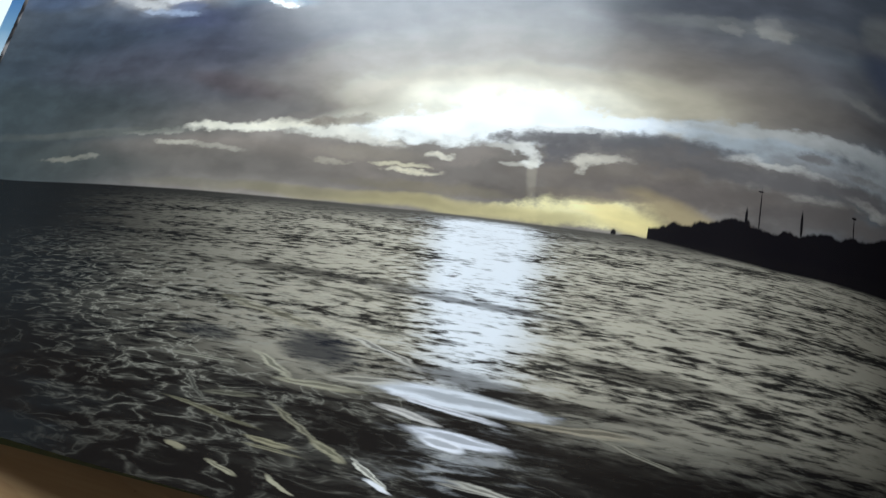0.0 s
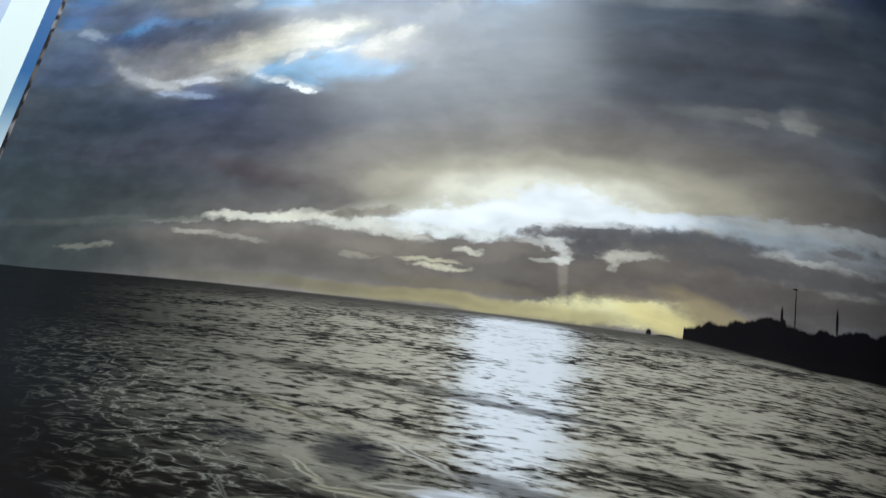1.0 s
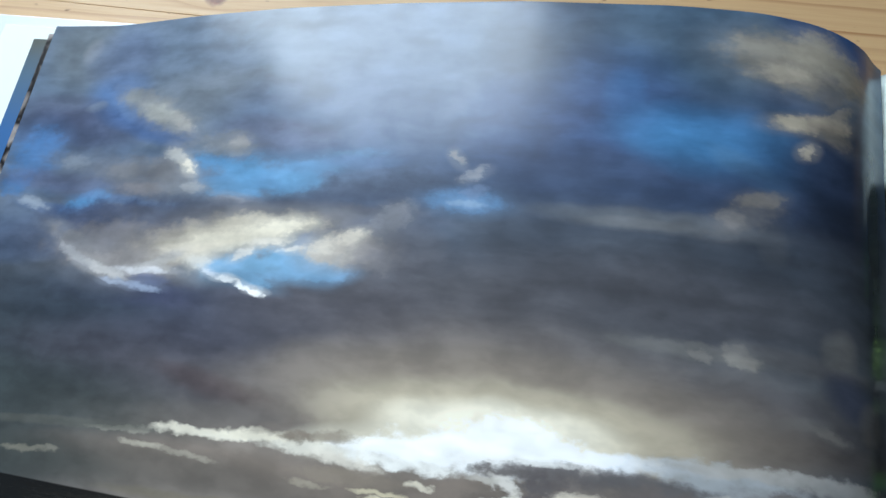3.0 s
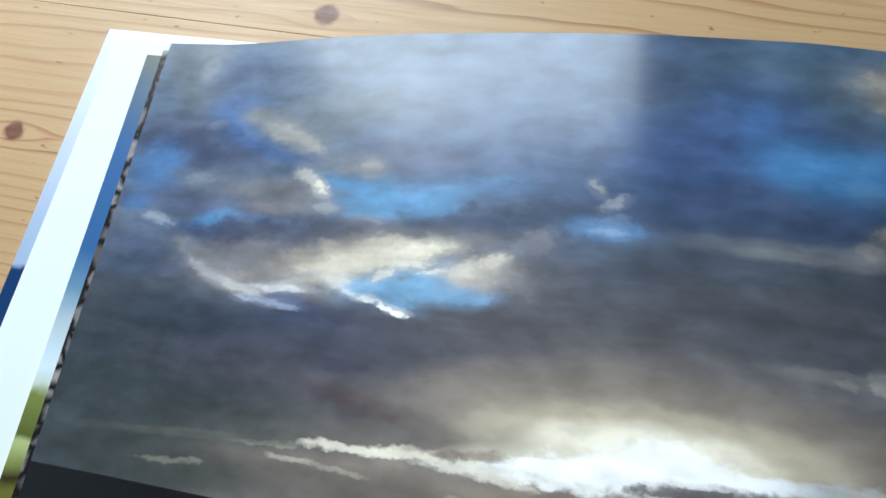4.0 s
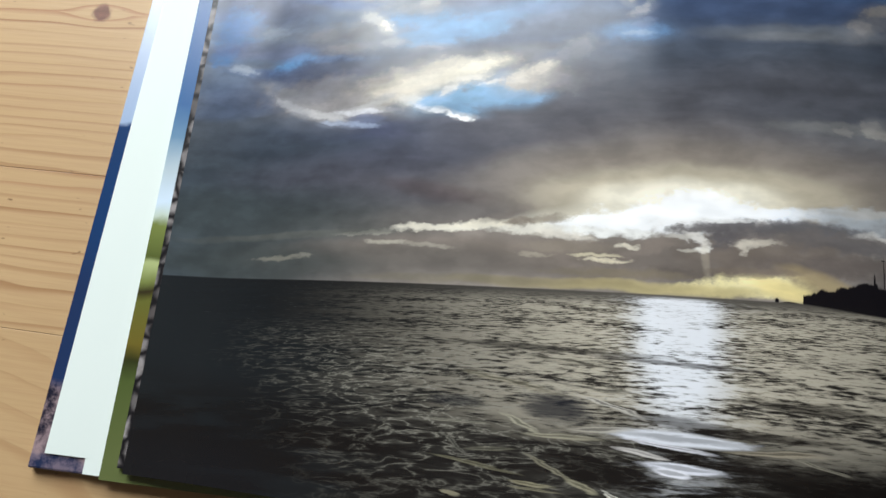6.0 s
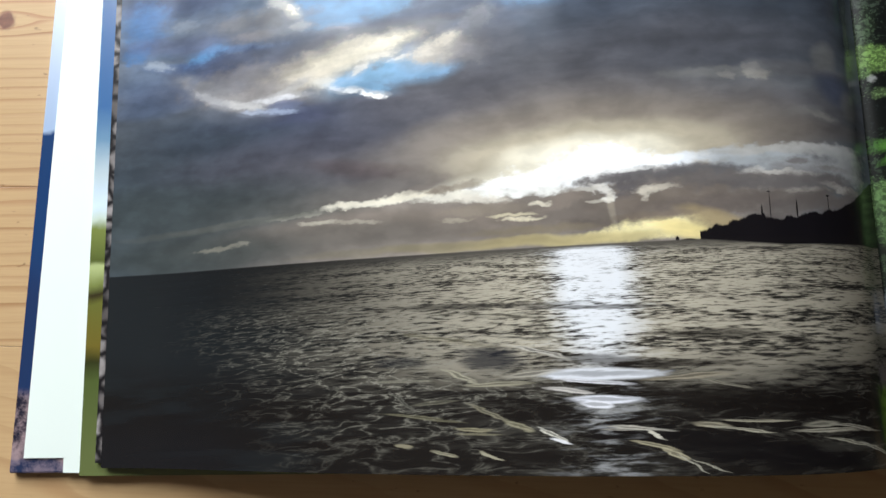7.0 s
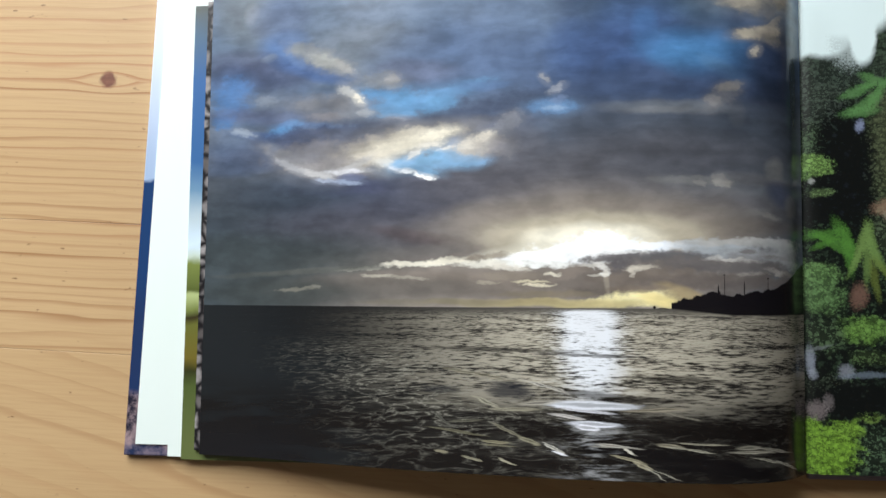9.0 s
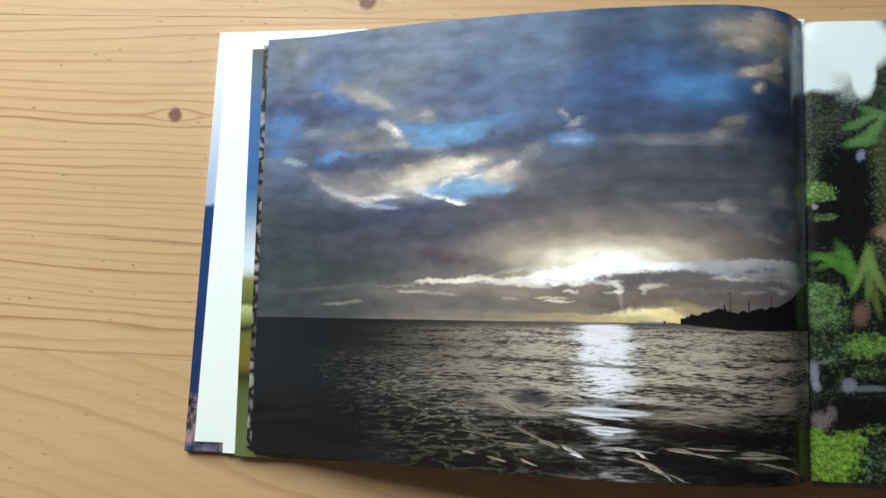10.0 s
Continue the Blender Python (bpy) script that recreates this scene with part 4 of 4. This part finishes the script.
pear = Nodes("fruit_print", 0.25)
fp = pear.uv()
fv = pear.math("MULTIPLY", pear.math("ADD", pear.xy(fp)[1], pear.math("MULTIPLY", pear.math("SUBTRACT", pear.noise(fp, 9.0), 0.5), 0.05)), 1 / 2.1)
pear.colour(stops(pear, fv, (0.02, (98, 108, 64)), (0.14, (80, 94, 48)), (0.17, (48, 52, 24)), (0.20, (112, 100, 40)), (0.27, (104, 106, 48)), (0.285, (52, 44, 26)), (0.30, (120, 130, 70)),
    (0.335, (180, 192, 132)), (0.345, (86, 96, 46)), (0.40, (122, 134, 70)), (0.415, (200, 214, 200)), (0.44, (214, 232, 248)), (0.50, (190, 206, 214)), (0.56, (110, 146, 176)), (0.62, (60, 104, 156)), (0.80, (66, 106, 160)), (0.90, (84, 108, 132)), (0.96, (86, 92, 90))))

pebble = Nodes("pebble_print", 0.3)
bp = pebble.uv()
bw = pebble.vec("ADD", bp, pebble.vec("SCALE", pebble.noise(bp, 20.0, 3.0, out=1), 0.03))
stone = pebble.voronoi(bw, 15.0, out=1)
gaps = pebble.voronoi(bw, 15.0, "DISTANCE_TO_EDGE")
grey = pebble.mix(pebble.xy(stone)[0], rgb(44, 42, 46), rgb(196, 190, 190))
grey = pebble.mix(pebble.math("MULTIPLY", pebble.noise(bp, 40.0, 4.0), 0.8), grey, rgb(108, 100, 96))
pebble.colour(pebble.mix(pebble.ramp(gaps, 0.30, 0.02), grey, rgb(26, 24, 27)))

edge_grey = Nodes("cover_edge_grey", 0.5)
edge_grey.colour(edge_grey.mix(edge_grey.noise(edge_grey.objco(), 80.0, 4.0), rgb(126, 120, 134), rgb(150, 144, 156)))

cover = Nodes("cover_print", 0.22)
cp = cover.objco()
cn = cover.noise(cp, 40.0, 4.0, 0.6)
cy = cover.math("ADD", cover.xy(cp)[1], cover.math("MULTIPLY", cover.math("SUBTRACT", cn, 0.5), 0.012))
tint = cover.mix(cover.ramp(cy, 0.12, 0.20), rgb(164, 184, 214), rgb(222, 230, 246))
tint = cover.mix(cover.ramp(cy, 0.1265, 0.1245), tint, rgb(28, 60, 106))
tint = cover.mix(cover.ramp(cy, 0.085, 0.06), tint, rgb(32, 52, 92))
rock = cover.mix(cover.ramp(cover.noise(cp, 160.0, 4.0, 0.7), 0.38, 0.66), rgb(34, 34, 50), rgb(158, 136, 140))
tint = cover.mix(cover.ramp(cy, 0.031, 0.025), tint, rock)
tint = cover.mix(cover.ramp(cy, 0.0055, 0.0035, 0, 0.5), tint, rgb(40, 60, 100))
cover.colour(tint)

# ---- pine ----
pine = Nodes("pine", 0.42)
wp = pine.objco()
wx, wy, wz = pine.xy(wp)
shift = pine.math("MULTIPLY", pine.node("ShaderNodeObjectInfo").outputs["Random"], 7.0)
long = pine.join(pine.math("MULTIPLY", wx, 1.0), pine.math("MULTIPLY", wy, 9.0), shift)
bend = pine.math("MULTIPLY", pine.math("SUBTRACT", pine.noise(long, 2.6, 4.0, 0.55), 0.5), 0.026)
wide = pine.math("MULTIPLY", pine.math("SUBTRACT", pine.noise(pine.join(wx, pine.math("MULTIPLY", wy, 2.0), shift), 1.6, 1.0), 0.5), 0.06)
lower = pine.ramp(wy, 0.0447, 0.0443)
ring = pine.math("ADD", pine.math("ADD", wy, bend), wide)
ring = pine.math("MULTIPLY_ADD", pine.math("MULTIPLY", lower, wx), 0.20, ring)
dark_knot = 0.0


def knot(x, y, size, spread, pull):
    """A knot: the rings bow round it, and its core is dark."""
    global ring, dark_knot
    dx, dy = pine.math("SUBTRACT", wx, x), pine.math("SUBTRACT", wy, y)
    far = pine.math("ADD", pine.math("MULTIPLY", pine.math("MULTIPLY", dx, dx), 1 / spread**2), pine.math("MULTIPLY", pine.math("MULTIPLY", dy, dy), 4 / spread**2))
    push = pine.math("MULTIPLY", pine.math("EXPONENT", pine.math("MULTIPLY", far, -1.0)), pull)
    ring = pine.math("SUBTRACT", ring, pine.math("MULTIPLY", push, pine.math("SIGN", pine.math("ADD", dy, 0.0004))))
    core = pine.vec("LENGTH", pine.vec("SUBTRACT", pine.vec("ADD", wp, pine.vec("SCALE", pine.vec("SUBTRACT", pine.noise(wp, 300.0, 2.0, out=1), (0.5, 0.5, 0.5)), size * 0.7)), (x, y, TABLE)), out=1)
    dark_knot = pine.math("MAXIMUM", dark_knot, pine.ramp(core, size * 1.35, size * 0.75))


knot(-0.0221, 0.1720, 0.0036, 0.012, 0.0038)
knot(0.0773, 0.2345, 0.0042, 0.014, 0.0042)
cycles = pine.math("FRACT", pine.math("MULTIPLY", ring, pine.math("MULTIPLY_ADD", lower, -95.0, 195.0)))
late = pine.math("MULTIPLY", pine.ramp(cycles, 0.58, 0.93), pine.ramp(cycles, 1.0, 0.96))
strength = pine.ramp(pine.noise(pine.join(pine.math("MULTIPLY", wx, 1.5), pine.math("MULTIPLY", ring, 120.0), shift), 1.0, 3.0), 0.32, 0.72, 0.05, 0.85)
ground = pine.mix(pine.noise(pine.join(wx, pine.math("MULTIPLY", wy, 3.0), shift), 6.0, 4.0), rgb(202, 170, 128), rgb(186, 153, 110))
strength = pine.math("MULTIPLY", strength, pine.math("MULTIPLY_ADD", lower, -0.45, 1.0))
grain = pine.mix(pine.math("MULTIPLY", late, strength), ground, pine.mix(pine.ramp(pine.noise(pine.join(pine.math("MULTIPLY", wx, 0.8), pine.math("MULTIPLY", ring, 22.0), shift), 1.0, 2.0), 0.50, 0.66), rgb(146, 101, 62), rgb(158, 92, 52)))
fibre = pine.noise(pine.join(pine.math("MULTIPLY", wx, 30.0), pine.math("MULTIPLY", wy, 900.0), shift), 1.0, 3.0, 0.6)
grain = pine.mix(pine.ramp(fibre, 0.35, 0.75, 0, 0.35), grain, rgb(176, 138, 98))
nick = pine.noise(pine.join(pine.math("MULTIPLY", wx, 150.0), pine.math("MULTIPLY", wy, 330.0), shift), 1.0, 2.0, 0.5)
grain = pine.mix(pine.ramp(nick, 0.70, 0.78, 0, 0.75), grain, rgb(112, 78, 48))
grain = pine.mix(dark_knot, grain, pine.mix(pine.noise(wp, 500.0), rgb(84, 48, 36), rgb(140, 88, 64)))
pine.colour(grain)
pine.bump(pine.math("MULTIPLY_ADD", late, -0.5, fibre), 0.10, 0.0004)
pine.put(pine.bsdf.inputs["Roughness"], pine.ramp(fibre, 0.3, 0.7, 0.38, 0.52))

# ---- geometry helpers ----
def mesh_of(bm, name, material, smooth=False):
    me = bpy.data.meshes.new(name)
    bm.normal_update()
    bm.to_mesh(me)
    bm.free()
    me.materials.append(material)
    if smooth:
        me.polygons.foreach_set("use_smooth", [True] * len(me.polygons))
    return me


def part(name, bm, material, parent=None, label="", smooth=False):
    ob = new(name, mesh_of(bm, name, material, smooth))
    ob.parent = parent
    if label:
        ob["label"] = label
    return ob


def box(x0, y0, z0, x1, y1, z1, bevel=0.0):
    bm = bmesh.new()
    bmesh.ops.create_cube(bm, size=1)
    bmesh.ops.scale(bm, vec=(x1 - x0, y1 - y0, z1 - z0), verts=bm.verts)
    bmesh.ops.translate(bm, vec=((x0 + x1) / 2, (y0 + y1) / 2, (z0 + z1) / 2), verts=bm.verts)
    if bevel:
        bmesh.ops.bevel(bm, geom=bm.edges[:], offset=bevel, segments=2, affect="EDGES", profile=0.5)
    return bm


def thing(name, label, category, at=(0, 0, 0), turn=0.0, kind=""):
    ob = new(name)
    ob.matrix_basis = pose(*at, 0, 0, turn)
    return tagged(ob, label, category, kind=kind)


# The arch of the opened left leaves, in decimetres from the free edge to the gutter.
ARCH_X = [0, 0.25, 0.6, 0.9, 1.25, 1.6, 2.0, 2.2, 2.35, 2.47, 2.54, 2.575]
ARCH_Z = [0.07, 0.10, 0.185, 0.245, 0.295, 0.333, 0.35, 0.342, 0.31, 0.25, 0.185, 0.125]
fine_x = np.linspace(0, 2.575, 2000)
fine_z = np.interp(fine_x, ARCH_X, ARCH_Z)
fine_z = np.convolve(np.r_[np.full(40, fine_z[0]), fine_z, np.full(40, fine_z[-1])], np.ones(81) / 81, "valid")
# The right leaves: they rise from the gutter and lie nearly flat.
right_x = np.linspace(2.575, 5.2, 400)
right_z = 0.115 + 0.03 * (1 - np.exp(-(right_x - 2.575) / 0.02)) - 0.012 * (right_x - 2.575)


def arched(z, y):
    """The arch stands a little higher at the head of the page than at its foot."""
    return z + max(0.0, z - 0.12) * (0.12 * y / 2.07 - 0.03)


def leaf(xs, zs, v0, v1, thick, material, name, parent, label="", cols=90, rows=8, lift=0.0, extend=0.0):
    """A bent leaf of paper over a curve of x and z (dm), from v0 to v1 (dm), with the print's coordinates in a UV map."""
    run = np.r_[0, np.cumsum(np.hypot(np.diff(xs), np.diff(zs)))]
    steps = np.linspace(0, run[-1], cols + 1)
    px, pz = np.interp(steps, run, xs), np.interp(steps, run, zs) + lift
    if extend:
        steps, px, pz = np.r_[-extend, steps], np.r_[px[0] - extend, px], np.r_[pz[0] - 0.004, pz]
    bm = bmesh.new()
    layer = bm.loops.layers.uv.new("print")
    top, low = [], []
    for i in range(len(px)):
        v = [v0 + (v1 - v0) * j / rows for j in range(rows + 1)]
        top.append([bm.verts.new((px[i] / 10, y / 10, arched(pz[i], y) / 10)) for y in v])
        low.append([bm.verts.new((px[i] / 10, y / 10, (arched(pz[i], y) - thick) / 10)) for y in v])
    where = {}
    for i in range(len(px)):
        for j in range(rows + 1):
            where[top[i][j]] = where[low[i][j]] = (steps[i], v0 + (v1 - v0) * j / rows)

    def quad(*vs):
        f = bm.faces.new(vs)
        for loop in f.loops:
            loop[layer].uv = where[loop.vert]
        return f

    def side(*vs):
        own = [bm.verts.new(o.co) for o in vs]
        where.update(zip(own, (where[o] for o in vs)))
        quad(*own)

    n = len(px) - 1
    for i in range(n):
        for j in range(rows):
            quad(top[i][j], top[i + 1][j], top[i + 1][j + 1], top[i][j + 1]).smooth = True
            quad(low[i][j], low[i][j + 1], low[i + 1][j + 1], low[i + 1][j])
        side(low[i][0], low[i + 1][0], top[i + 1][0], top[i][0])
        side(top[i][rows], top[i + 1][rows], low[i + 1][rows], low[i][rows])
    for j in range(rows):
        side(top[0][j], top[0][j + 1], low[0][j + 1], low[0][j])
        side(low[n][j], low[n][j + 1], top[n][j + 1], top[n][j])
    me = bpy.data.meshes.new(name)
    bm.to_mesh(me)
    bm.free()
    me.materials.append(material)
    ob = new(name, me)
    ob.parent = parent
    if label:
        ob["label"] = label
    return ob


# ---- the room that closes the place ----
plaster = Nodes("plaster", 0.9)
plaster.colour(plaster.mix(plaster.noise(plaster.objco(), 3.0), (0.22, 0.19, 0.165), (0.27, 0.235, 0.205)))
boards = Nodes("floor_boards", 0.5)
boards.colour(boards.mix(boards.noise(boards.scaled(boards.objco(), 1, 12), 4.0), (0.16, 0.10, 0.06), (0.26, 0.17, 0.10)))


def setting(name, bm, material, label):
    return tagged(part(name, bm, material), label, name.split("_")[0], kind="structure")


RX0, RX1, RY0, RY1, RZ = -3.0, 3.4, -4.0, WIN_Y, 2.6
setting("floor", box(RX0, RY0, -0.1, RX1, RY1, 0), boards.mat, "dark brown wooden floor under the table")
setting("ceiling", box(RX0 - 0.2, RY0 - 0.2, RZ, RX1 + 0.2, RY1 + 0.2, RZ + 0.1), plaster.mat, "plain brown plaster ceiling of the room")
setting("wall_west", box(RX0 - 0.2, RY0, -0.1, RX0, RY1, RZ), plaster.mat, "plain brown plaster wall")
setting("wall_east", box(RX1, RY0, -0.1, RX1 + 0.2, RY1, RZ), plaster.mat, "plain brown plaster wall")
setting("wall_south", box(RX0 - 0.2, RY0 - 0.2, -0.1, RX1 + 0.2, RY0, RZ), plaster.mat, "plain brown plaster wall")
wx0, wx1, wz0, wz1 = WIN_X - WIN_W / 2, WIN_X + WIN_W / 2, WIN_Z - WIN_H / 2, WIN_Z + WIN_H / 2
north = bmesh.new()
for x0, z0, x1, z1 in ((RX0 - 0.2, -0.1, wx0, RZ), (wx1, -0.1, RX1 + 0.2, RZ), (wx0, -0.1, wx1, wz0), (wx0, wz1, wx1, RZ)):
    bit = box(x0, RY1, z0, x1, RY1 + 0.2, z1)
    me = bpy.data.meshes.new("bit")
    bit.to_mesh(me)
    bit.free()
    north.from_mesh(me)
    bpy.data.meshes.remove(me)
setting("wall_north", north, plaster.mat, "plain brown plaster wall with a window opening")

# ---- the table ----
table = thing("table", "varnished knotty pine table with a planked top", "table", (0, 0, 0))
edges = [-0.545, -0.420, -0.300, -0.190, -0.080, 0.0445, 0.1045, 0.2255, 0.345, 0.480]
for y0, y1 in zip(edges, edges[1:]):
    plank = part("plank", box(-0.75, y0 + 0.00003, TABLE - 0.028, 1.05, y1 - 0.00003, TABLE, 0.0002), pine.mat, table)
for x in (-0.68, 0.98):
    for y in (-0.48, 0.41):
        part("leg", box(x - 0.035, y - 0.035, 0, x + 0.035, y + 0.035, TABLE - 0.028, 0.004), pine.mat, table)
for y in (-0.48, 0.41):
    part("apron", box(-0.645, y - 0.012, TABLE - 0.13, 0.945, y + 0.012, TABLE - 0.028, 0.002), pine.mat, table)

# ---- the open photo book ----
TURN_BOOK = 2.148
SLANT = math.tan(radians(TURN_BOOK))
book = thing("photo_book", "open hardcover photo book with glossy full-page photographs on the table", "book", (0, 0, TABLE))


def slanted(bm):
    bmesh.ops.transform(bm, matrix=Matrix(((1, 0, 0, 0), (SLANT, 1, 0, 0), (0, 0, 1, 0), (0, 0, 0, 1))), verts=bm.verts)
    return bm


part("front_cover", slanted(box(0, 0, 0, 0.292, 0.216, 0.003, 0.0007)), cover.mat, book, "blue printed laminated cover board")
part("endpaper", slanted(box(0.0055, 0.0053, 0.0031, 0.288, 0.2115, 0.0036)), white_paper.mat, book, "plain white endpaper glued to the cover")
part("back_cover", slanted(box(0.300, -0.0025, 0, 0.595, 0.2115, 0.003, 0.0007)), edge_grey.mat, book, "grey laminated back cover board")
block = new("leaves")
block.parent = book
block.matrix_basis = pose(0.0365, 0.0036, 0, 0, 0, TURN_BOOK)
low_z = np.minimum(fine_z, 0.066)
leaf(fine_x, fine_z, 0, 2.073, 0.008, sea.mat, "page", block, "glossy photograph of a cloudy sunset over dark sea", cols=160)
leaf(fine_x, fine_z, 0.015, 2.05, 0.006, pebble.mat, "page", block, "glossy photograph of grey pebbles", lift=-0.010, extend=0.03)
leaf(fine_x, low_z, -0.03, 2.036, 0.005, pear.mat, "page", block, "glossy photograph of green fruit", lift=-0.020, extend=0.095)
leaf(fine_x, low_z, -0.02, 2.06, 0.004, white_paper.mat, "page", block, "plain white flyleaf", lift=-0.0265, extend=0.16)
# unseen leaves added to keep window light from passing under the arch
for share in (0.25, 0.45, 0.65, 0.83):
    leaf(fine_x, low_z + (fine_z - low_z) * share, 0.008, 2.045, 0.006, white_paper.mat, "page", block, "hidden white leaf added to block light under the arch", cols=60, lift=-0.012)
leaf(right_x, right_z, 0.0, 2.073, 0.006, garden.mat, "page", block, "glossy photograph of a green sunlit garden")
leaf(right_x, right_z, 0.004, 2.069, 0.055, white_paper.mat, "page_stack", block, "stack of unread leaves seen on edge", lift=-0.0065)
